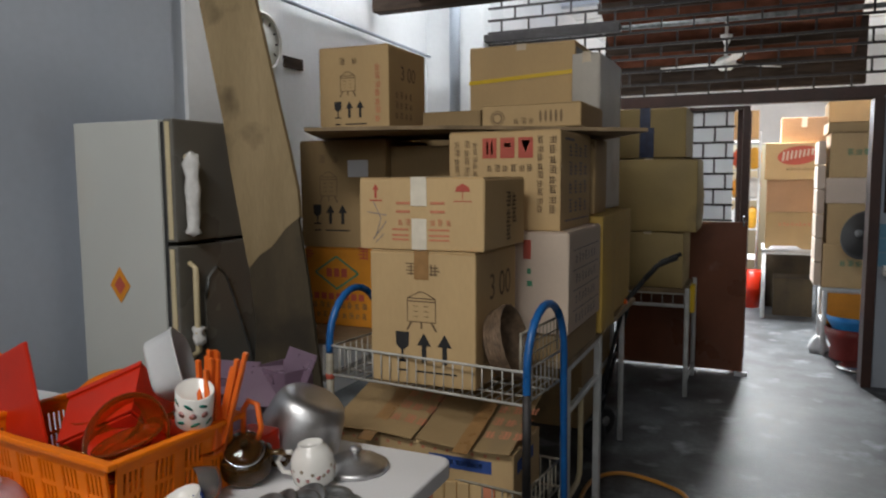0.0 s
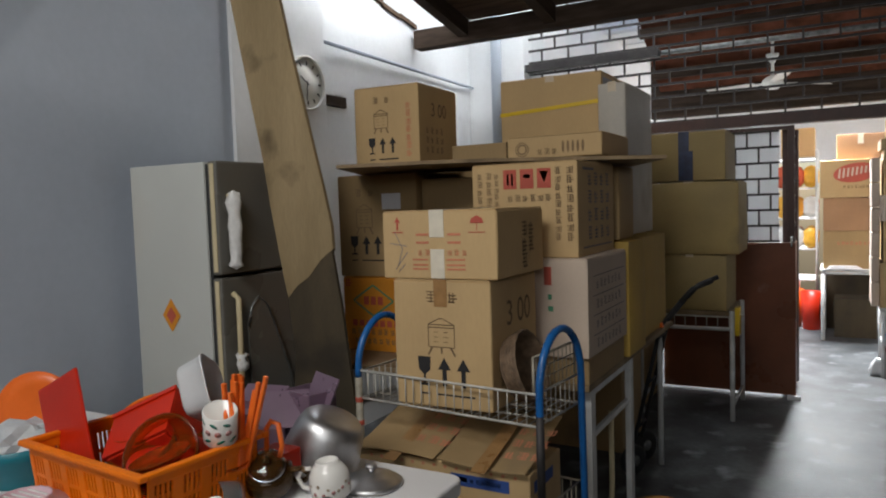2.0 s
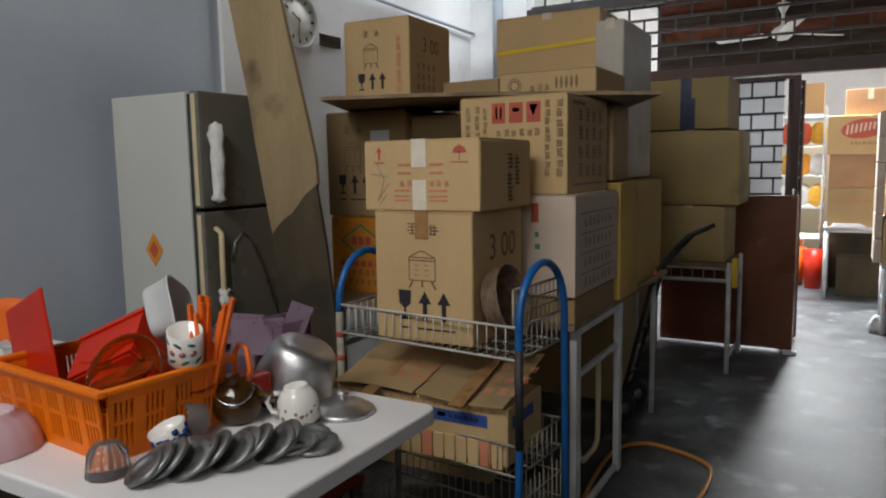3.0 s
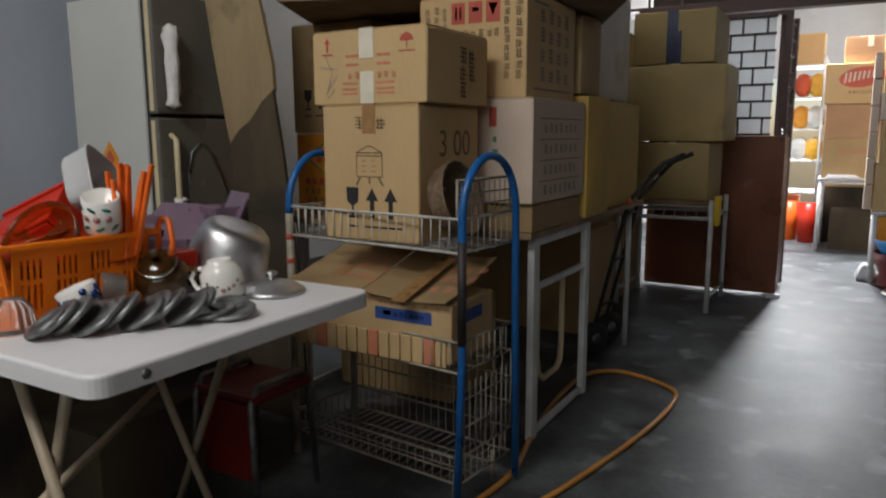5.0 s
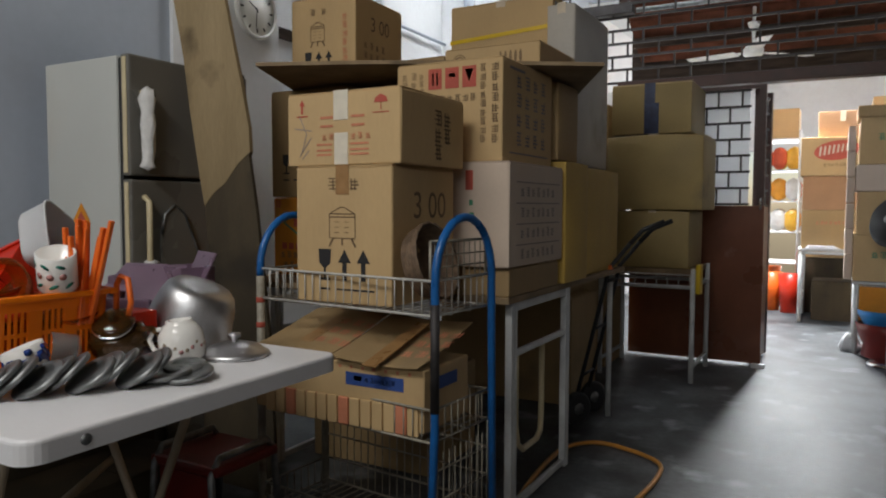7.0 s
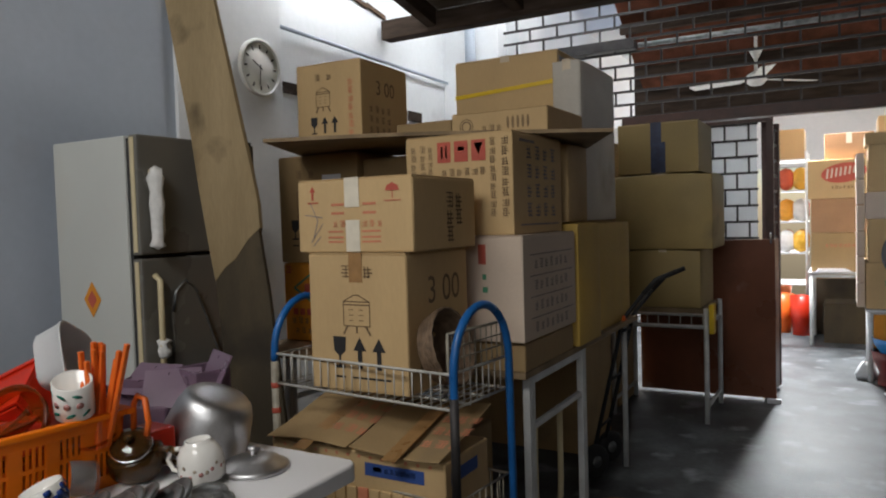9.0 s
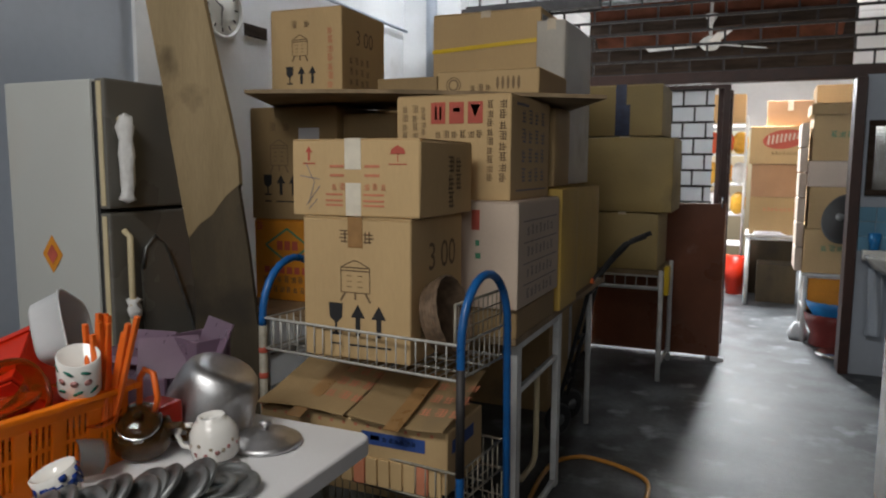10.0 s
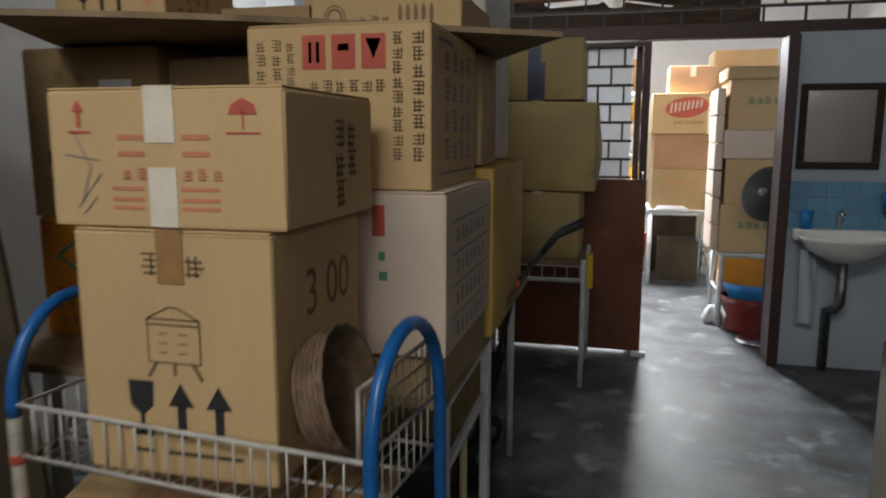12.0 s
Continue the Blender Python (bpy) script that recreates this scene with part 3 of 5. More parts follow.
part("bare_sleeve", tube(B(), [(TX1 + 0.0115, TY0, 0.55), (TX1 + 0.012, TY0, 0.86)], 0.0134, 10), M_steel, trolley, "paint worn to dark steel")
for z in (0.147,):
    part("basket_rail", tube(B(), [(TX0, TY0 - 0.002, z), (TX1, TY0 - 0.002, z)], 0.003, 5), M_wired, trolley)
for y in (TY0 + 0.05, TY1 - 0.03):
    part("foot", tube(B(), [(TX1 - 0.05, y, 0.0), (TX1 - 0.05, y, 0.105)], 0.008, 8), M_wired, trolley)
basket("basket", 0.825, 0.925, M_wire, trolley, back=False)
bm = B()  # raised end guard of the top tier
tube(bm, [(TX1 - 0.012, TY0 + 0.01, 0.925), (TX1 - 0.012, TY0 + 0.01, 1.035), (TX1 - 0.012, TY1, 1.035), (TX1 - 0.012, TY1, 0.925)], 0.005, 6)
for z in (0.96, 0.995):
    tube(bm, [(TX1 - 0.012, TY0 + 0.01, z), (TX1 - 0.012, TY1, z)], 0.0025, 5)
for i in range(1, 10):
    y = TY0 + (TY1 - TY0) * i / 10
    tube(bm, [(TX1 - 0.012, y, 0.925), (TX1 - 0.012, y, 1.035)], 0.002, 4)
tagged(part("end_guard", bm, M_wired, trolley), kind="stuff")
for i in range(3):  # red tape wound on the bare post
    part("tape_band", lathe(B(), [(0.0145, 0), (0.0152, 0.002), (0.0152, 0.016), (0.0145, 0.018)], 12, pose(TX0 - 0.012, TY0, 0.64 + 0.085 * i)), M_red, trolley, "worn red tape")
basket("basket", 0.46, 0.555, M_wired, trolley)
basket("basket", 0.105, 0.19, M_wired, trolley)
bm = B()  # wire back and ends between the tiers
for i in range(22):
    x = TX0 + (TX1 - TX0) * i / 21
    tube(bm, [(x, TY1, 0.19), (x, TY1, 0.46)], 0.002, 4)
for i in range(1, 10):
    y = TY0 + (TY1 - TY0) * i / 10
    tube(bm, [(TX1, y, 0.19), (TX1, y, 0.42)], 0.002, 4)
for z in (0.28, 0.37):
    tube(bm, [(TX0, TY1, z), (TX1, TY1, z), (TX1, TY0, z)], 0.003, 5)
tagged(part("back_grid", bm, M_wired, trolley), kind="stuff")

E1 = crate("tan cardboard stove carton with black arrows, standing in the trolley basket", -1.105, -0.737, 2.40, 2.79, 0.832, 1.262, tape=(0.185, 0.05, 0.09, M_tapeb))
stove_print(E1, 1.1, 0.04, 0.5, 0.41, 0.82)
D0 = crate("long tan cardboard carton with pale tape and red print", -1.147, -0.712, 2.41, 2.815, 1.264, 1.494, M_card, tape=(0.215, 0.055, 0.09, M_tapew))
w, d, h = D0["size"]
part("tape_strip", bx(B(), 0.19, 0.242, -0.002, -0.0006, 0.002, 0.10), M_tapew, D0.children[0])
p = pr(D0, "front").up_arrow(0.05, h - 0.066, 0.046).bar(0.04, h - 0.075, 0.084, h - 0.071).poly([(0.34, h - 0.045), (0.39, h - 0.045), (0.385, h - 0.03), (0.365, h - 0.02), (0.345, h - 0.03)]).bar(0.3635, h - 0.068, 0.3665, h - 0.04).bar(0.335, h - 0.076, 0.395, h - 0.073)
p.done(M_red, D0)
p = pr(D0, "front")
for u in (0.135, 0.255):
    for v in (0.145, 0.118):
        p.bar(u, v, u + 0.05, v + 0.008)
p.row(0.14, 0.078, 0.02, 7, 1.4)
for v in (0.062, 0.044, 0.03):
    p.bar(0.12, v, 0.18, v + 0.006).bar(0.25, v, 0.32, v + 0.006)
p.done(M_redf, D0)
p = pr(D0, "front")
for a, b in (((0.05, 0.16), (0.08, 0.1)), ((0.08, 0.1), (0.06, 0.04)), ((0.05, 0.03), (0.1, 0.09)), ((0.03, 0.12), (0.1, 0.11)), ((0.09, 0.05), (0.06, 0.02))):
    p.line(a, b, 0.0025)
p.done(M_greyink, D0)
p = pr(D0, "right").row(0.2, 0.13, 0.05, 3, 1.1, 1, True).row(0.26, 0.13, 0.05, 2, 1.1, 2, True)
p.done(M_brownink, D0)

low = crate("sagging tan carton with loose top flaps and a blue printed band", -1.25, -0.60, 2.36, 2.64, 0.475, 0.665, M_card, lid=False)
for u0, u1, dz in ((0.0, 0.325, 0.006), (0.33, 0.65, 0.012)):
    bm = B()
    bx(bm, u0 + 0.004, u1 - 0.004, -0.03, 0.32, 0.19, 0.194, 0.001, 1)
    bmesh.ops.subdivide_edges(bm, edges=bm.edges[:], cuts=3, use_grid_fill=True)
    for v in bm.verts:
        v.co.z += dz + 0.085 * max(0, v.co.y) / 0.32 + 0.012 * math.sin(9 * v.co.x)
    part("flap", bm, M_card2, low, "dull folded flap")
    q = Print("top", 0.65, 0.31, 0.19)
    for k in range(3):
        q.row(u0 + 0.2, 0.05 + 0.07 * k, 0.04, 3, 1.2, k)
    for v in q.bm.verts:
        v.co.z += 0.0035 + dz + 0.085 * max(0, v.co.y) / 0.32 + 0.012 * math.sin(9 * v.co.x)
    q.done(M_redf, low)
    part("tape_strip", bx(B(), u0 + 0.15, u0 + 0.2, -0.028, 0.3, 0.19, 0.192), M_tapeb, low).matrix_basis = pose(0, 0, dz + 0.009, 14.5)
p = pr(low, "front").bar(0.37, 0.115, 0.58, 0.155)
p.done(M_blueink, low)
p = pr(low, "right").bar(0.03, 0.115, 0.2, 0.155)
p.done(M_blueink, low)
p = pr(low, "front").bar(0.40, 0.13, 0.43, 0.145).row(0.44, 0.128, 0.016, 6, 1.2)
p.done(M_label, low)
p = pr(low, "front")
for i in range(14):
    p.bar(0.03 + i * 0.045, 0.06, 0.045 + i * 0.045, 0.075).bar(0.05 + i * 0.042, 0.165, 0.06 + i * 0.042, 0.175)
p.done(M_redf, low)
packs = thing("paper_packs", "row of pale paper packs lying in the middle basket", "packet", (-1.2, 2.352, 0.465))
for i in range(14):
    part("pack", bx(B(), i * 0.042, i * 0.042 + 0.037, 0, 0.012, 0, 0.085, 0.004), M_redf if i % 5 == 2 else M_card, packs)
wick = thing("wicker_basket", "dark round wicker basket leaning against the carton", "basket", (-0.66, 2.52, 0.838), 0, ry=-106)
bm = B()
lathe(bm, [(0.0, 0.03), (0.06, 0.032), (0.10, 0.0), (0.115, -0.05), (0.122, -0.05), (0.108, 0.008), (0.062, 0.04), (0.0, 0.04)], 36, pose(0.125, 0, 0), 18, 0.002)
part("bowl", bm, M_wicker, wick)
for i in range(5):
    part("weave", tube(B(), [(0.125 + (0.103 + 0.004 * i) * math.cos(a), (0.103 + 0.004 * i) * math.sin(a), 0.012 - 0.012 * i) for a in (2 * math.pi * k / 28 for k in range(28))], 0.0045, 5, True), M_wicker, wick)

# ---- stacks behind the trolley ----
st = thing("white_tube_table", "white steel tube table frame under the carton stack", "table")
for x in (-0.6, -1.72):
    for y in (2.97, 2.999, 3.555, 3.58):
        part("leg", bx(B(), x - 0.014, x + 0.014, y - 0.0125, y + 0.0125, 0.0, 0.79, 0.004), M_whitetube, st)
    part("foot_rail", bx(B(), x - 0.011, x + 0.011, 3.012, 3.542, 0.012, 0.036, 0.004), M_whitetube, st)
    part("rail", bx(B(), x - 0.01, x + 0.01, 3.012, 3.542, 0.585, 0.607, 0.004), M_whitetube, st)
    part("top_rail", bx(B(), x - 0.012, x + 0.012, 3.012, 3.542, 0.755, 0.788, 0.004), M_whitetube, st)
part("brace", tube(B(), [(-0.63, 3.10, 0.585), (-0.63, 3.10, 0.30), (-0.63, 3.12, 0.22), (-0.63, 3.17, 0.185), (-0.63, 3.32, 0.185), (-0.63, 3.36, 0.21), (-0.63, 3.37, 0.28), (-0.63, 3.37, 0.585)], 0.012, 8), M_cream, st)
part("tabletop", bx(B(), -1.92, -0.575, 2.9, 4.45, 0.79, 0.815, 0.004), M_wood, st)
for x in (-0.64, -1.75):
    part("leg", tube(B(), [(x, 4.4, 0.0), (x, 4.4, 0.79)], 0.015, 8), M_whitetube, st)
under = crate("dull stained carton pushed far under the tube table", -1.65, -1.05, 3.15, 3.6, 0.0, 0.42, M_card2)

sub = crate("flat tan carton under the pale one", -1.0, -0.575, 2.90, 3.40, 0.816, 0.92, M_card2)
Gb = crate("pale pinkish carton with printed side panels", -0.99, -0.567, 2.88, 3.42, 0.922, 1.295, M_card3, lid=True)
w, d, h = Gb["size"]
p = pr(Gb, "front").bar(w - 0.17, h - 0.1, w - 0.14, h - 0.03)
p.done(M_red, Gb)
p = pr(Gb, "front").bar(w - 0.155, h - 0.155, w - 0.14, h - 0.135).bar(w - 0.155, h - 0.2, w - 0.135, h - 0.18)
p.done(M_green, Gb)
p = pr(Gb, "right")
for i in range(4):
    p.bar(0.06, 0.3 - i * 0.075, 0.5, 0.304 - i * 0.075)
    p.row(0.1, 0.25 - i * 0.075, 0.034, 7, 1.5, i)
p.done(M_greyink, Gb)
Ib = crate("large tan carton with red handling marks and dark lettering", -1.04, -0.607, 2.905, 3.39, 1.297, 1.662, M_card)
w, d, h = Ib["size"]
p = pr(Ib, "front")
for u in (0.135, 0.205, 0.275):
    p.bar(u, h - 0.1, u + 0.056, h - 0.025)
p.done(M_red, Ib)
p = pr(Ib, "front").bar(0.15, h - 0.085, 0.158, h - 0.04).bar(0.168, h - 0.085, 0.176, h - 0.04).bar(0.22, h - 0.06, 0.246, h - 0.045).poly([(0.285, h - 0.035), (0.321, h - 0.035), (0.303, h - 0.08)])
p.done(M_card, Ib)
p = pr(Ib, "front").row(0.02, h - 0.06, 0.026, 8, 1.2, 0, True).row(0.06, h - 0.06, 0.026, 8, 1.2, 1, True).row(0.095, h - 0.06, 0.022, 6, 1.2, 2, True).row(0.345, h - 0.05, 0.026, 9, 1.2, 3, True).row(0.39, h - 0.05, 0.03, 8, 1.2, 4, True).row(0.15, h - 0.15, 0.026, 6, 1.2)
p.done(M_brownink, Ib)
p = pr(Ib, "right")
for i in range(4):
    p.row(0.12, 0.27 - i * 0.07, 0.05, 4, 1.6, i)
p.bar(0.06, 0.03, 0.44, 0.036).bar(0.06, 0.33, 0.2, 0.34)
p.done(M_greyink, Ib)

chc = crate("orange-yellow carton with a red and green diamond mark", -1.895, -1.475, 3.165, 3.58, 0.816, 1.176, M_orangebox)
w, d, h = chc["size"]
p = pr(chc, "front")
for a, b in (((0.06, 0.245), (0.175, 0.32)), ((0.175, 0.32), (0.29, 0.245)), ((0.29, 0.245), (0.175, 0.17)), ((0.175, 0.17), (0.06, 0.245))):
    p.line(a, b, 0.009)
p.done(M_green, chc)
p = pr(chc, "front").bar(0.12, 0.225, 0.15, 0.265).bar(0.16, 0.225, 0.19, 0.265).bar(0.2, 0.225, 0.23, 0.265)
p.glyph(0.29, 0.31, 0.055, 1).glyph(0.01, 0.31, 0.045, 2)
for u in range(7):
    p.bar(0.05 + 0.04 * u, 0.12, 0.078 + 0.04 * u, 0.15)
p.done(M_red, chc)
p = pr(chc, "front").row(0.04, 0.08, 0.028, 8, 1.35).row(0.06, 0.035, 0.026, 8, 1.35, 2)
p.done(M_brownink, chc)
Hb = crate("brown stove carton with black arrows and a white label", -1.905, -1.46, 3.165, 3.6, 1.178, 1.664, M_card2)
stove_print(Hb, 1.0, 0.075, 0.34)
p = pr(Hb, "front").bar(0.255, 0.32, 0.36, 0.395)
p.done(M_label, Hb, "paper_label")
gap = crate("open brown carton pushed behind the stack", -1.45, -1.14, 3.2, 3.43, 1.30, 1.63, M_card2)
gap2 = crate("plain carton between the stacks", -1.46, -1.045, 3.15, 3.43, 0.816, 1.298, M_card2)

sheet = thing("cardboard_sheet", "wide flat cardboard sheet laid over the stacks as a shelf", "shelf", (-1.55, 2.69, 1.672), 26.5)
bm = B()
bx(bm, 0, 1.33, 0, 0.80, 0, 0.014)
bmesh.ops.subdivide_edges(bm, edges=bm.edges[:], cuts=7, use_grid_fill=True)
for v in bm.verts:
    v.co.z += 0.006 * math.sin(3.1 * v.co.x) - 0.008 * max(0, v.co.x - 1.2)
part("board", bm, M_wood, sheet)
Ab = crate("tan stove carton with black arrows on the cardboard shelf", -1.83, -1.475, 3.225, 3.63, 1.70, 2.085, M_card, rz=2)
stove_print(Ab, 0.85, 0.035, 0.42)
p = pr(Ab, "front").row(0.285, 0.27, 0.03, 7, 1.25, 2, True)
p.done(M_redf, Ab)
B2 = crate("shallow carton with a round mark on the cardboard shelf", -1.06, -0.63, 3.31, 3.74, 1.70, 1.80, M_card)
p = pr(B2, "front").ring(0.07, 0.042, 0.03, 0.004).ring(0.07, 0.042, 0.02, 0.006)
p.row(0.14, 0.015, 0.026, 3, 1.3)
for i in range(5):
    p.ellipse(0.26 + 0.022 * i, 0.045, 0.006, 0.026)
p.done(M_brownink, B2)
Bb = crate("tan carton bound with a yellow strap on the back stack", -1.36, -0.805, 3.92, 4.4, 1.70, 2.16, M_card, tape=(0.28, 0.05, 0.03, M_tape))
w, d, h = Bb["size"]
bm = B()
bx(bm, -0.003, w + 0.002, -0.003, -0.001, 0.27, 0.29)
for v in bm.verts:
    v.co.z += 0.03 * v.co.x / w
part("strap", bm, M_strap, Bb)
part("clear_film", bx(B(), w + 0.001, w + 0.003, 0.02, d * 0.6, 0.04, h - 0.03), M_film, Bb, "glossy clear plastic film")
lowf = crate("low open carton on the cardboard shelf", -1.36, -1.08, 3.34, 3.7, 1.70, 1.79, M_card2, lid=False)

# ---- row of tall cartons along the aisle ----
J1 = crate("tall dull brown carton beside the pale one", -1.1, -0.56, 3.44, 3.74, 0.816, 1.33, M_cardy, bulge=0.012, tape=(0.26, 0.05, 0.07, M_tape))
J2 = crate("tall olive-brown carton at the end of the row", -1.1, -0.60, 3.75, 4.38, 0.816, 1.325, M_cardy, bulge=0.012, tape=(0.26, 0.05, 0.07, M_tape))
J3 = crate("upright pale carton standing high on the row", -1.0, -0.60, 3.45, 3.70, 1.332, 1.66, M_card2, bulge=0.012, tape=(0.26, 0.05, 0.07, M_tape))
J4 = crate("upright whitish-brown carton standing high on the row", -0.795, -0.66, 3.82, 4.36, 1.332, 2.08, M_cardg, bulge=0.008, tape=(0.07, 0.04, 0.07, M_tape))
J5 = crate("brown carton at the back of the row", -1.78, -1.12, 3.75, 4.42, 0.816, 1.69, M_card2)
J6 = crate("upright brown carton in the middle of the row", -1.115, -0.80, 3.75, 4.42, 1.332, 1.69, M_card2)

# ---- rack and stack by the door ----
rk = thing("white_tube_rack", "white steel tube rack with wire top by the door", "rack")
for x in (-0.38, -0.98):
    for y in (5.38, 5.95):
        part("leg", tube(B(), [(x, y, 0), (x, y, 0.74)], 0.016, 8), M_whitetube, rk)
    part("side_rail", tube(B(), [(x, 5.38, 0.1), (x, 5.95, 0.1)], 0.012, 8), M_whitetube, rk)
part("top_frame", tube(B(), [(-0.38, 5.38, 0.62), (-0.98, 5.38, 0.62), (-0.98, 5.95, 0.62), (-0.38, 5.95, 0.62)], 0.013, 8, True), M_whitetube, rk)
bm = B()
for i in range(9):
    x = -0.96 + 0.07 * i
    tube(bm, [(x, 5.38, 0.62), (x, 5.38, 0.70)], 0.003, 5)
    tube(bm, [(x, 5.38, 0.70), (x, 5.95, 0.70)], 0.003, 5)
tube(bm, [(-0.98, 5.38, 0.70), (-0.38, 5.38, 0.70)], 0.005, 5)
part("wire_top", bm, M_wire, rk)
part("shelf_board", bx(B(), -0.97, -0.39, 5.39, 5.94, 0.705, 0.735), M_wood, rk)
yt = thing("yellow_tape_roll", "folded yellow cloth hung over the rack corner", "cloth", (-0.38, 5.36, 0.58))
part("cloth", bx(B(), 0.018, 0.05, 0.0, 0.09, 0, 0.19, 0.008), M_strap, yt)
Kb = crate("olive-brown carton on the rack", -0.88, -0.415, 5.4, 5.9, 0.738, 1.118, M_card4, bulge=0.016, tape=(0.23, 0.05, 0.08, M_tape))
Fb = crate("large bulging olive-brown carton in the stack", -0.95, -0.335, 5.38, 5.92, 1.12, 1.612, M_card4, rz=0.5, bulge=0.03, tape=(0.3, 0.06, 0.1, M_tape))
Cb = crate("olive carton closed with dark blue tape", -0.93, -0.415, 5.4, 5.92, 1.617, 1.945, M_card4)
w, d, h = Cb["size"]
bm = B()
bx(bm, 0.215, 0.285, -0.003, -0.001, 0, h + 0.002)
bx(bm, 0.235, 0.31, -0.004, -0.003, 0.0, 0.2)
part("tape", bm, M_tapeblue, Cb)


# ---- fridge, plank and clock by the side wall ----
fr = thing("fridge", "old off-white two-door fridge with a diamond sticker", "fridge")
part("body", bx(B(), -2.50, -2.045, 2.45, 3.08, 0.03, 1.72, 0.008), M_fridge, fr)
part("gasket", bx(B(), -2.045, -2.03, 2.46, 3.07, 0.05, 1.71), M_gasket, fr)
# doors get the darkened enamel: the front's shade is in their colour
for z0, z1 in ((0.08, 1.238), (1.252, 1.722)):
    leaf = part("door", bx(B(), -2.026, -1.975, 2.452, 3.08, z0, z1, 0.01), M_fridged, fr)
    part("edge_trim", bx(B(), -2.012, -1.99, 2.449, 2.4515, z0 + 0.012, z1 - 0.012), M_cream, leaf, "cream plastic edge strip")
for z0, z1, m in ((1.29, 1.58, M_cream), (0.80, 1.17, M_cream)):
    part("handle", tube(B(), [(-1.975, 2.51, z0), (-1.945, 2.51, z0 + 0.02), (-1.945, 2.51, z1 - 0.02), (-1.975, 2.51, z1)], 0.012, 8), m, fr)
part("hinge", bx(B(), -2.06, -1.98, 2.99, 3.07, 1.722, 1.735, 0.002), M_gasket, fr)
part("hinge", bx(B(), -1.99, -1.965, 3.0, 3.07, 1.232, 1.258, 0.002), M_chrome, fr)
bm = B()
bm.faces.new([bm.verts.new(p) for p in ((-2.28, 2.4475, 1.0), (-2.225, 2.4475, 1.073), (-2.28, 2.4475, 1.147), (-2.335, 2.4475, 1.073))])
part("sticker", bm, M_orangebox, fr, "orange diamond paper sticker")
bm = B()
bm.faces.new([bm.verts.new(p) for p in ((-2.28, 2.446, 1.035), (-2.25, 2.446, 1.073), (-2.28, 2.446, 1.112), (-2.31, 2.446, 1.073))])
part("sticker_centre", bm, M_red, fr)
rag = thing("wrapping_cloth", "crumpled white cloth wrapped round the fridge handle", "cloth")
bm = B()
rnd = random.Random(4)
lathe(bm, [(0.004, 1.275), (0.03, 1.29), (0.02, 1.31), (0.027, 1.35), (0.022, 1.40), (0.03, 1.45), (0.022, 1.5), (0.029, 1.55), (0.02, 1.585), (0.004, 1.595)], 14, pose(-1.945, 2.51, 0))
for v in bm.verts:
    v.co += Vector((rnd.uniform(-1, 1), rnd.uniform(-1, 1), rnd.uniform(-1, 1))) * 0.006
part("cloth", bm, M_cloth, rag)
rag2 = thing("knotted_cloth", "white knotted cloth tied to the lower fridge handle", "cloth")
bm = B()
lathe(bm, [(0.003, 0.86), (0.022, 0.87), (0.026, 0.90), (0.014, 0.915), (0.028, 0.93), (0.003, 0.945)], 12, pose(-1.945, 2.515, -0.02))
for v in bm.verts:
    v.co += Vector((rnd.uniform(-1, 1), rnd.uniform(-1, 1), rnd.uniform(-1, 1))) * 0.006
part("knot", bm, M_cloth, rag2)
tray = thing("grey_tray", "thin dark grey rounded tray leaning on the fridge", "tray", (-1.955, 2.58, 0.0), 0, ry=-1)
bm = B()
o = [(0.0, 0.55), (0.0, 1.02), (0.02, 1.1), (0.07, 1.14), (0.12, 1.1), (0.16, 1.0), (0.24, 0.78), (0.3, 0.5), (0.3, 0.0), (0.0, 0.0)]
f = bm.faces.new([bm.verts.new((0, y, z)) for y, z in o])
bmesh.ops.translate(bm, vec=(0.012, 0, 0), verts=[v for v in bmesh.ops.extrude_face_region(bm, geom=[f])["geom"] if isinstance(v, bmesh.types.BMVert)])
part("plate", bm, M_fridged, tray)
part("rim", tube(B(), [(0.012, y, z) for y, z in o[1:9]], 0.006, 6), M_tin, tray)


def slab(bm, quad, y, t):
    a = [bm.verts.new((x, y, z)) for x, z in quad]
    b = [bm.verts.new((x, y + t, z)) for x, z in quad]
    n = len(quad)
    bm.faces.new(a)
    bm.faces.new(b[::-1])
    for i in range(n):
        bm.faces.new((a[i], a[(i + 1) % n], b[(i + 1) % n], b[i]))
    return bm


plank = thing("plywood_plank", "weathered plywood plank leaning against the fridge", "plank")
EDGE = [(-1.825, 1.135), (-1.77, 1.19), (-1.71, 1.225), (-1.64, 1.30), (-1.575, 1.345)]  # slanting limit of the dark part
part("board", slab(B(), EDGE + [(-1.58, 1.44), (-1.615, 1.60), (-1.655, 1.76), (-1.76, 2.2), (-1.935, 3.0), (-2.19, 3.0), (-2.04, 2.25), (-1.985, 1.98), (-1.93, 1.72), (-1.90, 1.52), (-1.84, 1.2)], 2.68, 0.018), M_plank, plank)
part("soaked_end", slab(B(), EDGE[::-1] + [(-1.825, 1.1), (-1.80, 0.88), (-1.84, 0.5), (-1.86, 0.0), (-1.46, 0.0), (-1.485, 0.6), (-1.545, 1.1), (-1.583, 1.33)], 2.682, 0.016), M_board, plank, "dark lower end")

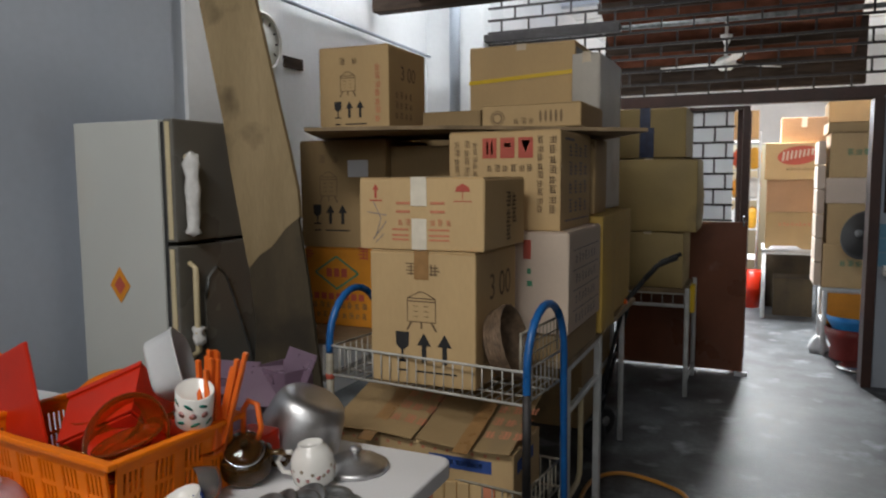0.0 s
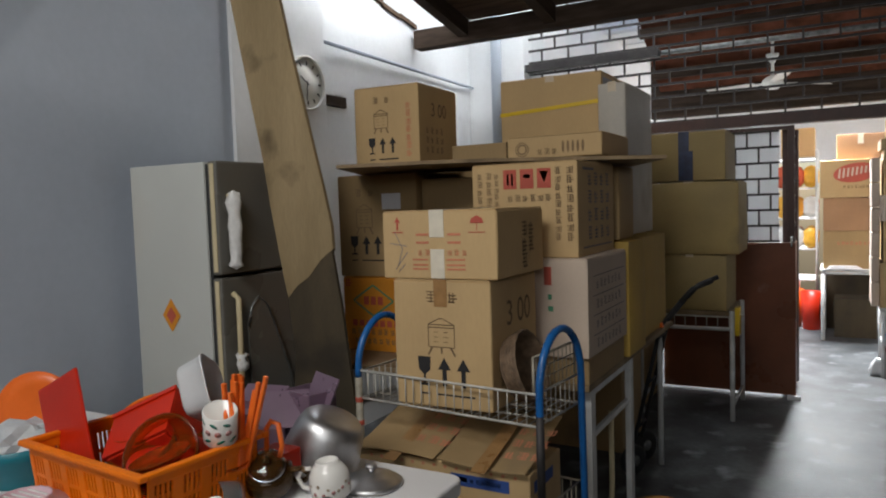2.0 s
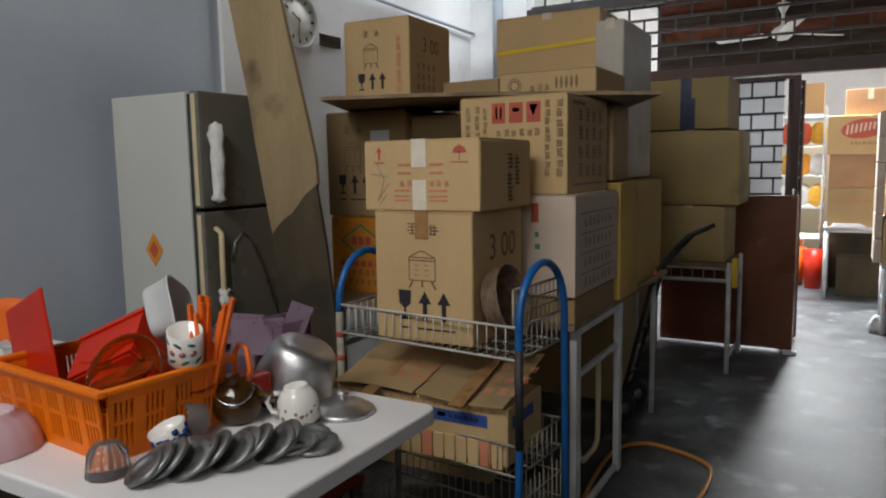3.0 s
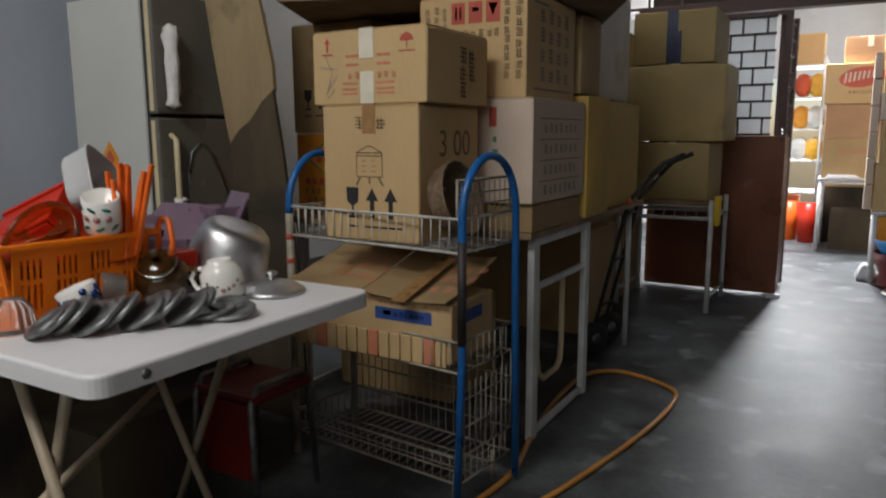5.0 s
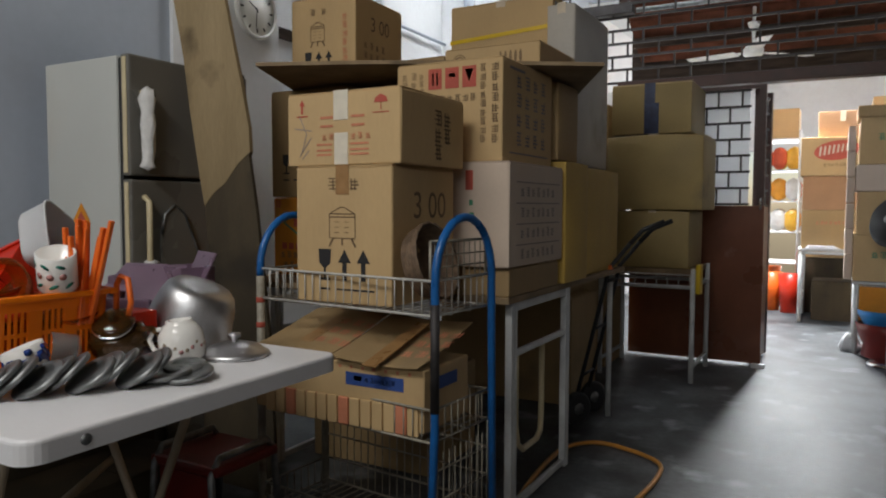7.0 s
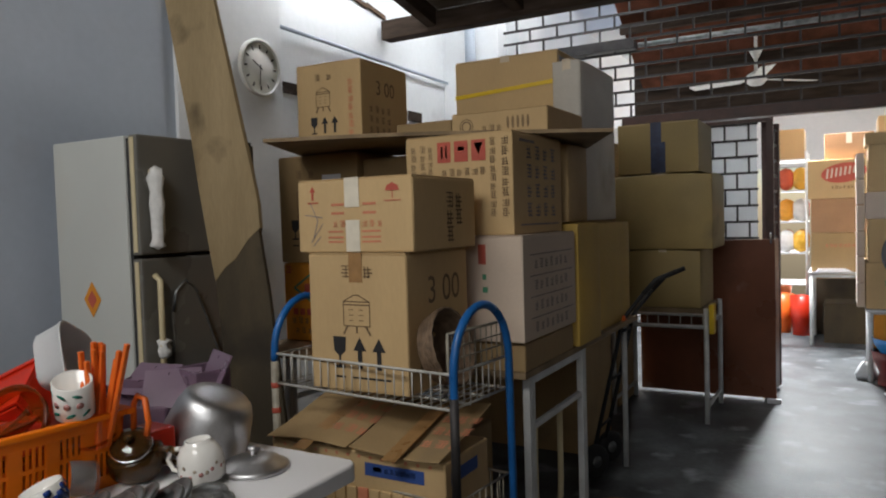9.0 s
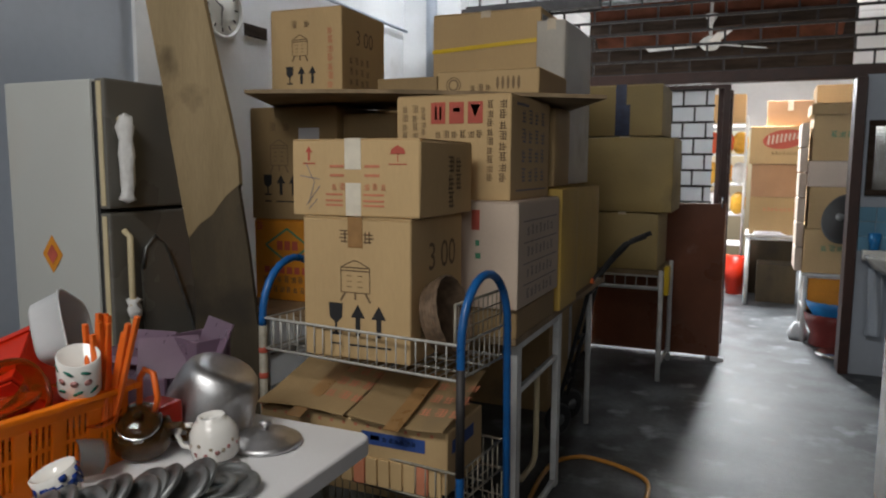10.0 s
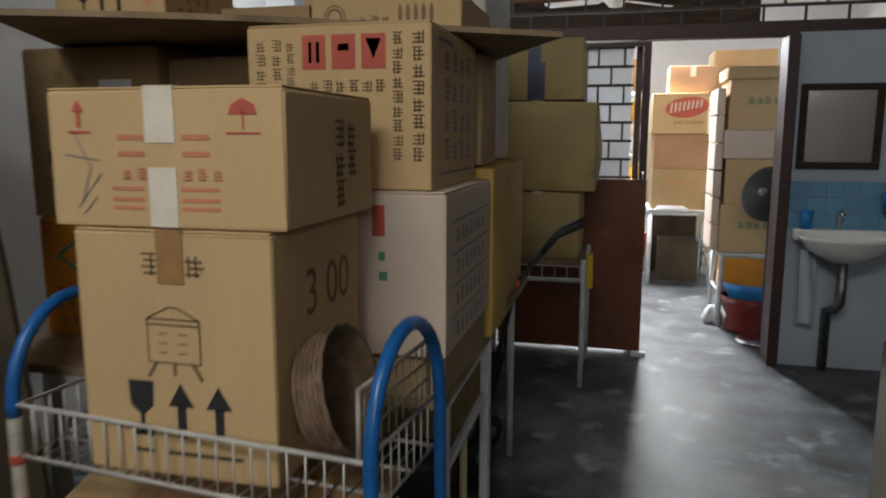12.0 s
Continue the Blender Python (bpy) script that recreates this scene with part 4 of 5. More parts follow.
ck = thing("wall_clock", "round white wall clock with chrome rim", "clock", (-2.574, 3.76, 2.265), 90, rx=90)
part("case", lathe(B(), [(0.0, 0.0), (0.155, 0.0), (0.165, 0.01), (0.165, 0.03), (0.155, 0.038), (0.148, 0.03), (0.148, 0.02), (0.0, 0.02)], 40), M_fanwhite, ck)
part("face", lathe(B(), [(0.0, 0.0215), (0.147, 0.0215), (0.147, 0.022), (0.0, 0.0225)], 40), M_face, ck)
for i in range(12):
    a = radians(30 * i)
    part("hour_mark", bx(B(), -0.005, 0.005, 0.105, 0.13, 0.0235, 0.0245), M_black, ck).matrix_basis = pose(0, 0, 0, 0, 0, 30 * i)
for a, ln, wd in ((60, 0.07, 0.004), (175, 0.1, 0.003)):
    part("hand", bx(B(), -wd, wd, -0.015, ln, 0.025, 0.026), M_black, ck).matrix_basis = pose(0, 0, 0, 0, 0, a)

# ---- folding table and what stands on it ----
TZ = 0.768
tb = thing("folding_table", "white plastic folding table with tan tube legs", "table")
bm = B()
bx(bm, -2.48, -0.655, 1.235, 2.035, TZ - 0.042, TZ)
es = [e for e in bm.edges if abs(e.verts[0].co.z - e.verts[1].co.z) > 0.02]
bmesh.ops.bevel(bm, geom=es, offset=0.04, segments=6, affect="EDGES", profile=0.5)
es = [e for e in bm.edges if abs(e.verts[0].co.z - TZ) < 1e-4 and abs(e.verts[1].co.z - TZ) < 1e-4 and len(e.link_faces) == 2 and abs(e.calc_face_angle(0)) > 1]
bmesh.ops.bevel(bm, geom=es, offset=0.008, segments=3, affect="EDGES", profile=0.5)
part("tabletop", bm, M_tabletop, tb)
part("bolt", lathe(B(), [(0.0, 0), (0.01, 0), (0.01, 0.002), (0.0, 0.003)], 12, pose(-0.655, 1.34, TZ - 0.022, 0, 90, 0)), M_tin, tb)
for y, a, b, c, d in ((1.33, -0.757, -1.076, -1.169, -0.903), (1.93, -1.155, -1.56, -1.377, -1.045), (1.33, -1.95, -2.27, -2.36, -2.1), (1.93, -1.95, -2.35, -2.36, -2.03)):  # scissor legs
    part("leg", tube(B(), [(a, y, 0.0), (b, y, TZ - 0.043)], 0.0125, 8), M_tan, tb)
    part("leg", tube(B(), [(c, y + 0.027, 0.0), (d, y + 0.027, TZ - 0.043)], 0.0125, 8), M_tan, tb)
part("stretcher", tube(B(), [(-1.02, 1.33, 0.40), (-1.40, 1.93, 0.40)], 0.011, 8), M_tan, tb)
stool = thing("plastic_stool", "dark red plastic stool with steel legs under the table", "stool", (-1.235, 2.165, 0))
part("seat", bx(B(), -0.14, 0.14, -0.13, 0.13, 0.355, 0.385, 0.012), M_darkred, stool)
for x in (-0.14, 0.14):
    part("leg", tube(B(), [(x, -0.14, 0), (x * 0.85, -0.13, 0.36), (x * 0.85, -0.1, 0.405), (x * 0.85, 0.1, 0.405), (x * 0.85, 0.13, 0.36), (x, 0.14, 0)], 0.011, 8), M_tin, stool)
part("apron", bx(B(), -0.11, 0.11, -0.12, -0.11, 0.1, 0.35, 0.004), M_darkred, stool)

crt = thing("plastic_crate", "orange slotted plastic crate full of kitchenware", "crate", (-1.575, 1.405, TZ), -5)
W, D, H = 0.47, 0.31, 0.175
part("base", bx(B(), 0.015, W - 0.015, 0.015, D - 0.015, 0.0, 0.012, 0.003), M_orange, crt)


def crate_wall(L, n, slats):
    """A slotted wall in its own plane: bands at foot, middle and rim and stout posts, or the thin slats between."""
    bm = B()
    if not slats:
        for z0, z1 in ((0.0, 0.028), (H - 0.035, H - 0.012)):
            bx(bm, 0.0, L, 0, 0.005, z0, z1)
        bx(bm, 0, L, 0.0005, 0.0045, 0.085, 0.094)
    for i in range(n + 1):
        x = L * i / n
        stout = i % 6 == 0
        wide = 0.014 if stout else 0.0032
        if stout != slats:
            bx(bm, max(0, x - wide), min(L, x + wide), -0.001 if stout else 0.0003, 0.005, 0.026, H - 0.034)
    return bm


for m, L, n in ((pose(0, 0, 0, 6), W, 36), (pose(0, D, 0, -6) @ pose(0, -0.005, 0), W, 36), (pose(0, D, 0, 0, 0, -90) @ pose(0, 0, 0, 6), D, 24), (pose(W, 0, 0, 0, 0, 90) @ pose(0, 0, 0, 6), D, 24)):
    side = part("wall", crate_wall(L, n, False), M_orange, crt)
    side.matrix_basis = m
    tagged(part("slats", crate_wall(L, n, True), M_orange, side), kind="stuff")
bm = B()
for a in ((-0.03, W + 0.03, -0.03, -0.008), (-0.03, W + 0.03, D + 0.008, D + 0.03), (-0.03, -0.008, -0.008, D + 0.008), (W + 0.008, W + 0.03, -0.008, D + 0.008)):
    bx(bm, *a, H - 0.014, H, 0.004)
part("rim", bm, M_orange, crt)


def bowl_profile(r, h, t=0.004, foot=0.45):
    return [(0.0, 0.0), (r * foot, 0.0), (r * foot, 0.008), (r * 0.75, h * 0.35), (r * 0.93, h * 0.7), (r, h), (r - t, h), (r * 0.93 - t, h * 0.7), (r * 0.72, h * 0.36 + t), (r * foot * 0.9, 0.014), (0.0, 0.012)]


def vessel(name, label, cat, at, profile, material, rx=0, ry=0, rz=0, seg=32, ribs=0, rib=0.0, pname="bowl"):
    ob = thing(name, label, cat, at, rz, rx=rx, ry=ry)
    part(pname, lathe(B(), profile, seg, None, ribs, rib), material, ob)
    return ob


def flat(name, label, cat, at, size, material, rx=0, ry=0, rz=0, bevel=0.006):
    ob = thing(name, label, cat, at, rz, rx=rx, ry=ry)
    part("slab", bx(B(), -size[0] / 2, size[0] / 2, -size[1] / 2, size[1] / 2, 0, size[2], bevel), material, ob)
    return ob


flat("cutting_board", "red plastic cutting board standing in the crate", "cutting board", (-1.50, 1.46, 0.82), (0.215, 0.008, 0.28), M_redp, rx=-6, ry=-24, rz=-4)
# red open tub on its side
tub = thing("square_tub", "red square plastic tub lying on its side in the crate", "tub", (-1.30, 1.56, 0.86), 20, rx=-55, ry=-24)
bm = B()
bx(bm, -0.09, 0.09, -0.09, 0.09, 0, 0.008, 0.003)
for a in ((-0.1, 0.1, -0.1, -0.092), (-0.1, 0.1, 0.092, 0.1), (-0.1, -0.092, -0.092, 0.092), (0.092, 0.1, -0.092, 0.092)):
    bx(bm, *a, 0.004, 0.15, 0.002)
part("shell", bm, M_redp, tub)
part("rim", bx(B(), -0.104, 0.104, -0.106, -0.1, 0.135, 0.15, 0.002), M_redp, tub)
vessel("glass_bowl", "amber glass bowl lying in the crate", "bowl", (-1.22, 1.55, 0.89), bowl_profile(0.10, 0.08, 0.004), M_amber, rx=58, rz=15)
vessel("glass_bowl", "dark red-amber glass bowl in the crate", "bowl", (-1.28, 1.54, 0.84), bowl_profile(0.10, 0.09, 0.005), M_amber, rx=30, rz=-20)
vessel("glass_bowl", "deep amber glass bowl heaped in the crate", "bowl", (-1.36, 1.60, 0.90), bowl_profile(0.09, 0.06, 0.004), M_amber, rx=15, ry=-10)
vessel("glass_plate", "amber glass plate near the crate's corner", "plate", (-1.17, 1.47, 0.915), bowl_profile(0.075, 0.025, 0.004, 0.6), M_amber, rx=10, ry=-12)
vessel("glass_dish", "amber glass dish resting on the crate's rim", "bowl", (-1.16, 1.63, 0.86), bowl_profile(0.09, 0.05, 0.004), M_amber, rx=20, rz=60)
vessel("red_plate", "red plastic plate lying in the crate", "plate", (-1.2, 1.52, 0.90), [(0, 0), (0.1, 0), (0.105, 0.012), (0.1, 0.016), (0, 0.02)], M_redp, rx=8, ry=6)
wt = thing("white_tub", "translucent white square plastic tub tilted on the pile", "tub", (-1.375, 1.60, 1.0))
wt.matrix_world = Matrix.Translation((-1.245, 1.62, 1.035)) @ Vector((0.78, 0.55, 0.3)).to_track_quat("Z", "Y").to_matrix().to_4x4() @ pose(0, 0, 0, 0, 0, 62) @ Matrix.Scale(0.7, 4)
bm = B()
lathe(bm, [(0.0, 0.0), (0.088, 0.0), (0.098, 0.012), (0.112, 0.10), (0.116, 0.10), (0.116, 0.105), (0.108, 0.105), (0.094, 0.016), (0.085, 0.006), (0.0, 0.006)], 40)
for v in bm.verts:  # squared plan with round corners
    q = math.atan2(v.co.y, v.co.x)
    k = (abs(math.cos(q)) ** 5 + abs(math.sin(q)) ** 5) ** -0.2
    v.co.x, v.co.y = v.co.x * k, v.co.y * k
part("shell", bm, M_whitetub, wt)
mg = thing("printed_mug", "white mug with a green holly pattern in the crate", "mug", (-1.10, 1.585, 0.95), 0, rx=14, ry=18)
mg.scale = (1.04, 1.04, 1.04)
part("cup", lathe(B(), [(0, 0), (0.036, 0), (0.04, 0.006), (0.04, 0.085), (0.037, 0.086), (0.036, 0.008), (0, 0.008)], 28), M_china, mg)
for i in range(7):
    part("leaf_pattern", lathe(B(), [(0, 0), (0.011, 0.0004), (0, 0.0009)], 8, pose(0.0401, 0, 0, 0, 90, 0) @ Matrix.Diagonal((0.4, 1, 1, 1))), M_leafglaze, mg).matrix_basis = pose(0, 0, 0.068 if i % 2 else 0.022, 0, 0, -130 + 22 * i) @ pose(0, 0, 0, 25 * (-1) ** i)
for i in range(4):
    part("rose_pattern", lathe(B(), [(0, 0), (0.008, 0.0004), (0, 0.0009)], 9, pose(0.0401, 0, 0, 0, 90, 0)), M_pinkglaze, mg).matrix_basis = pose(0, 0, 0.045, 0, 0, -120 + 35 * i)
for i in range(12):
    a = random.Random(i)
    ob = thing("chopstick", "bright orange plastic chopstick standing in the crate", "chopstick", (-1.105 + 0.011 * (i % 4), 1.615 + 0.013 * (i // 4), 0.865), 0, "orange chopsticks", rx=a.uniform(-9, 5), ry=a.uniform(-3, 3) + (16 if i > 7 else 0))
    part("stick", bx(B(), -0.0055, 0.0055, -0.0055, 0.0055, 0, 0.22 + a.uniform(-0.02, 0.03), 0.0015, 1), M_orange2, ob)
jug = thing("jug_handle", "red plastic scoop with a loop handle", "scoop", (-1.06, 1.70, 0.88))
part("loop", tube(B(), [(0, 0, 0), (0.005, 0, 0.07), (0.02, 0, 0.09), (0.045, 0, 0.085), (0.055, 0, 0.03), (0.045, 0, 0.0)], 0.007, 8), M_orange2, jug)
part("scoop", bx(B(), -0.04, 0.05, 0, 0.08, -0.06, 0.005, 0.01), M_redp, jug)
vessel("orange_plate", "round orange plastic plate standing behind the crate", "plate", (-2.08, 1.72, 0.87), [(0, 0), (0.09, 0), (0.135, 0.014), (0.135, 0.018), (0.088, 0.006), (0, 0.006)], M_orange2, rx=80, rz=30)
vessel("orange_plate", "orange plastic plate lying on the crate", "plate", (-1.42, 1.66, 0.945), [(0, 0), (0.07, 0), (0.10, 0.014), (0.10, 0.018), (0.068, 0.006), (0, 0.006)], M_orange, rx=18, ry=10)

vessel("teal_bowl", "teal plastic basin with a plastic bag in it", "basin", (-1.80, 1.50, TZ), bowl_profile(0.15, 0.12, 0.005, 0.6), M_teal)
bag = thing("plastic_bag", "crumpled white plastic bag in the teal basin", "bag", (-1.80, 1.50, TZ + 0.11))
bm = B()
bmesh.ops.create_icosphere(bm, subdivisions=3, radius=0.1, matrix=Matrix.Diagonal((1, 1, 0.6, 1)))
for v in bm.verts:
    v.co += v.co.normalized() * 0.035 * noise.noise(v.co * 22)
part("bag", bm, M_bag, bag)
pk = vessel("pink_bowl", "pink translucent fluted plastic bowl upside down", "bowl", (-1.44, 1.29, TZ), [(0.115, 0.0), (0.118, 0.006), (0.108, 0.04), (0.085, 0.075), (0.062, 0.085), (0.062, 0.092), (0.055, 0.092), (0.055, 0.086), (0, 0.086)], M_pink, seg=48, ribs=16, rib=0.0015)
for i in range(-2, 3):
    part("foot_lattice", bx(B(), -0.05, 0.05, 0.018 * i - 0.002, 0.018 * i + 0.002, 0.086, 0.0895), M_snack[4], pk)

for i, (x, y, w2, d2, h2, a) in enumerate(((-1.30, 1.98, 0.17, 0.12, 0.17, 12), (-1.16, 2.0, 0.13, 0.1, 0.2, -15), (-1.42, 1.94, 0.15, 0.12, 0.13, 30))):
    bm = B()
    ob = thing("food_box", "translucent lilac plastic food box stacked on the table", "food box", (x, y, TZ), a)
    for q in ((-w2 / 2, w2 / 2, -d2 / 2, -d2 / 2 + 0.004), (-w2 / 2, w2 / 2, d2 / 2 - 0.004, d2 / 2), (-w2 / 2, -w2 / 2 + 0.004, -d2 / 2 + 0.004, d2 / 2 - 0.004), (w2 / 2 - 0.004, w2 / 2, -d2 / 2 + 0.004, d2 / 2 - 0.004), (-w2 / 2 + 0.004, w2 / 2 - 0.004, -d2 / 2 + 0.004, d2 / 2 - 0.004)):
        bx(bm, *q, 0, 0.005 if q[1] - q[0] > 0.05 and q[3] - q[2] > 0.05 else h2, 0.001, 1)
    part("shell", bm, M_lilac, ob)
for x, y, z, rx, rz in ((-1.20, 1.93, 0.92, 50, 40), (-1.13, 2.02, 0.95, 65, -25), (-1.31, 1.95, 0.93, 35, 10)):
    flat("box_lid", "lilac plastic lid resting on the food boxes", "lid", (x, y, z), (0.15, 0.12, 0.006), M_lilac, rx=rx, rz=rz, bevel=0.002)
flat("pink_basin_side", "dusky pink plastic tray behind the pot", "tray", (-1.25, 1.84, TZ), (0.2, 0.02, 0.12), M_lilac, rz=20)

pot = thing("aluminium_pot", "dented aluminium pot tipped over on the table", "pot", (-1.02, 1.90, 0.866), 0, rx=-6, ry=22)
pot.scale = (0.94, 0.94, 0.98)
part("shell", lathe(B(), [(0.122, -0.10), (0.126, -0.098), (0.122, -0.09), (0.115, -0.03), (0.103, 0.03), (0.092, 0.056), (0.078, 0.068), (0.04, 0.071), (0.0, 0.07)], 40), M_alu, pot)
part("rim", tube(B(), [(0.12 * math.cos(a), 0.12 * math.sin(a), -0.097) for a in (2 * math.pi * k / 40 for k in range(40))], 0.004, 6, True), M_alu, pot)
lid = thing("pot_lid", "aluminium pot lid with a knob", "lid", (-0.855, 1.875, TZ))
part("disc", lathe(B(), [(0.082, 0.0), (0.085, 0.004), (0.082, 0.012), (0.074, 0.014), (0.06, 0.026), (0.03, 0.034), (0.0, 0.036)], 40), M_alu, lid)
part("knob", lathe(B(), [(0.008, 0.034), (0.007, 0.042), (0.016, 0.048), (0.015, 0.056), (0.0, 0.058)], 20), M_alu, lid)
cup = thing("china_cup", "white flowered china cup upside down", "cup", (-0.895, 1.755, TZ + 0.012), 0, rx=5, ry=-4)
part("cup", lathe(B(), [(0.046, 0.0), (0.05, 0.004), (0.053, 0.03), (0.05, 0.06), (0.036, 0.082), (0.03, 0.085), (0.03, 0.092), (0.026, 0.092), (0.024, 0.086), (0, 0.086)], 32), M_china, cup)
part("handle", tube(B(), [(-0.048, -0.01, 0.07), (-0.075, -0.015, 0.068), (-0.088, -0.018, 0.045), (-0.078, -0.016, 0.02), (-0.05, -0.01, 0.015)], 0.006, 8), M_china, cup)
for i in range(18):
    rr = random.Random(i + 50)
    part("flower", lathe(B(), [(0, 0), (0.004 + 0.002 * rr.random(), 0.0005), (0, 0.001)], 7, pose(0.0522, 0, 0, 0, 90, 0)), M_pinkglaze if i % 2 else M_tan, cup).matrix_basis = pose(0, 0, 0.02 + 0.024 * rr.random(), 0, 0, -170 + 14 * i)
tea = thing("glass_teapot", "round brown glass teapot lying tilted among the cups", "teapot", (-1.055, 1.70, TZ + 0.058), 20, rx=38, ry=12)
part("body", lathe(B(), [(0.0, -0.055), (0.035, -0.055), (0.055, -0.04), (0.068, -0.008), (0.062, 0.025), (0.04, 0.045), (0.036, 0.043), (0.058, 0.022), (0.064, -0.008), (0.051, -0.037), (0.0, -0.05)], 36), M_brownglass, tea)
cap = part("lid", lathe(B(), [(0.045, 0.046), (0.045, 0.05), (0.03, 0.058), (0.0, 0.061)], 28), M_brownglass, tea)
part("knob", lathe(B(), [(0.006, 0.06), (0.005, 0.067), (0.011, 0.072), (0.009, 0.081), (0.0, 0.083)], 16), M_brownglass, cap)
part("spout", tube(B(), [(-0.055, -0.015, -0.015), (-0.082, -0.022, 0.0), (-0.10, -0.028, 0.03)], 0.0095, 10), M_glass, tea, "clear glass spout")
part("handle", tube(B(), [(0.05, 0.012, 0.03), (0.085, 0.02, 0.035), (0.102, 0.024, 0.008), (0.09, 0.022, -0.024), (0.06, 0.014, -0.024)], 0.0075, 10), M_brownglass, tea)
part("steel_band", tube(B(), [(0.046 * math.cos(a), 0.046 * math.sin(a), 0.046) for a in (2 * math.pi * k / 32 for k in range(32))], 0.0025, 6, True), M_chrome, tea)
vessel("clear_glass_cup", "clear glass cup lying beside the brown ones", "glass", (-1.06, 1.60, TZ + 0.04), [(0, 0), (0.03, 0), (0.037, 0.004), (0.04, 0.06), (0.038, 0.061), (0.033, 0.01), (0, 0.008)], M_glass, rx=80, rz=-20, pname="glass", seg=20)
vessel("ribbed_glass", "clear ribbed glass tumbler upside down", "glass", (-1.065, 1.335, TZ), [(0.044, 0), (0.046, 0.004), (0.04, 0.05), (0.025, 0.07), (0.0, 0.072)], M_glass, seg=48, ribs=16, rib=0.0015, pname="glass")
bc = thing("blue_china_cup", "small white cup with cobalt blue flowers, tilted", "cup", (-1.0, 1.462, TZ + 0.022), 0, rx=16, ry=-14)
part("cup", lathe(B(), [(0, 0), (0.026, 0), (0.03, 0.005), (0.04, 0.03), (0.043, 0.06), (0.041, 0.061), (0.037, 0.03), (0.02, 0.008), (0, 0.008)], 30), M_china, bc)
for i in range(40):
    rr = random.Random(i + 9)
    z = 0.012 + 0.04 * rr.random()
    r = 0.0312 + 0.0115 * min(1, z / 0.042) + 0.0008
    part("flower", lathe(B(), [(0, -0.001), (0.008 + 0.004 * rr.random(), 0), (0, 0.0012)], 6, pose(r, 0, 0, 0, 78, 0)), M_cobalt, bc).matrix_basis = pose(0, 0, z, 0, 0, 137 * i)
lidm = [(0, 0), (0.036, 0), (0.039, 0.003), (0.039, 0.007), (0.036, 0.009), (0.03, 0.008), (0.026, 0.0095), (0.024, 0.0065), (0.008, 0.006), (0.0, 0.006)]
first = None
for i in range(13):
    f = i / 12
    tilt = 33 + 4 * (i % 3) if i < 11 else 8
    m = pose(-0.975 + 0.2 * f + (0.018 if i % 3 == 0 else 0), 1.345 + 0.30 * f, TZ + 0.046 * math.sin(radians(tilt)) + 0.002, 6 - 4 * (i % 3), -tilt, 52 + 5 * (i % 4)) @ Matrix.Scale(1.17, 4)
    if first is None:
        first = thing("tin_lid", "small dull tin lid leaning in a row", "lid", (0, 0, 0), 0, "row of tin lids")
        part("disc", lathe(B(), lidm, 28), M_tin, first)
        first.matrix_basis = m
    else:
        copy_thing(first, m)
copy_thing(first, pose(-0.795, 1.67, TZ + 0.001))
copy_thing(first, pose(-0.79, 1.668, TZ + 0.018, 6, 4))

# ---- hose and hand truck on the floor ----
pts = [(-0.62, 1.9), (-0.575, 2.31), (-0.535, 2.65), (-0.60, 3.0), (-0.655, 3.4), (-0.66, 3.75), (-0.56, 3.9), (-0.40, 3.88), (-0.24, 3.78), (-0.20, 3.62), (-0.22, 3.3), (-0.29, 2.9), (-0.37, 2.55), (-0.47, 2.25), (-0.62, 1.95), (-0.9, 1.6)]
fine = []
for i in range(len(pts) - 1):
    p0, p1, p2, p3 = (Vector(pts[max(0, min(len(pts) - 1, i + k))]) for k in (-1, 0, 1, 2))
    for s in range(6):
        t = s / 6
        q = 0.5 * (2 * p1 + (p2 - p0) * t + (2 * p0 - 5 * p1 + 4 * p2 - p3) * t * t + (3 * p1 - p0 - 3 * p2 + p3) * t ** 3)
        fine.append((q.x, q.y, 0.011))
tagged(part("garden_hose", tube(B(), fine, 0.0105, 8), M_hose), "amber rubber gas hose looped on the cement floor", "hose")

ht = thing("hand_truck", "black folding hand truck with red strap", "hand truck")
for dy in (0.0, 0.2):
    part("rail", tube(B(), [(-0.76, 4.2 + dy, 0.1), (-0.60, 4.24 + dy, 0.82), (-0.50, 4.26 + dy, 0.95)], 0.011, 8), M_rubber, ht)
    part("handle", tube(B(), [(-0.50, 4.26 + dy, 0.95), (-0.44, 4.28 + dy, 1.02), (-0.34, 4.3 + dy, 1.065)], 0.013, 8), M_rubber, ht)
    w1 = part("wheel", lathe(B(), [(0.03, -0.018), (0.07, -0.02), (0.085, -0.012), (0.085, 0.012), (0.07, 0.02), (0.03, 0.018)], 28, pose(-0.74, 4.17 + dy * 1.35, 0.086, 90, 0, 60)), M_rubber, ht)
    part("hub", lathe(B(), [(0, -0.02), (0.03, -0.02), (0.03, 0.02), (0, 0.02)], 16, pose(-0.74, 4.17 + dy * 1.35, 0.086, 90, 0, 60)), M_tin, w1)
for z in (0.25, 0.5, 0.75):
    part("cross_bar", tube(B(), [(-0.76 + (z - 0.1) * 0.222, 4.2 + z * 0.05, z), (-0.76 + (z - 0.1) * 0.222, 4.4 + z * 0.05, z)], 0.008, 6), M_rubber, ht)
part("strap", bx(B(), -0.625, -0.585, 4.22, 4.27, 0.80, 0.84, 0.006), M_orange2, ht, "bright red strap buckle")
part("toe_plate", bx(B(), -0.80, -0.74, 4.18, 4.42, 0.03, 0.036), M_rubber, ht)
# cartons added as filler so the gaps between the stacks stay dark
crate("added carton on the floor, closing the dark gap behind the hand truck", -1.7, -0.88, 4.48, 4.95, 0.0, 0.62, M_card2)
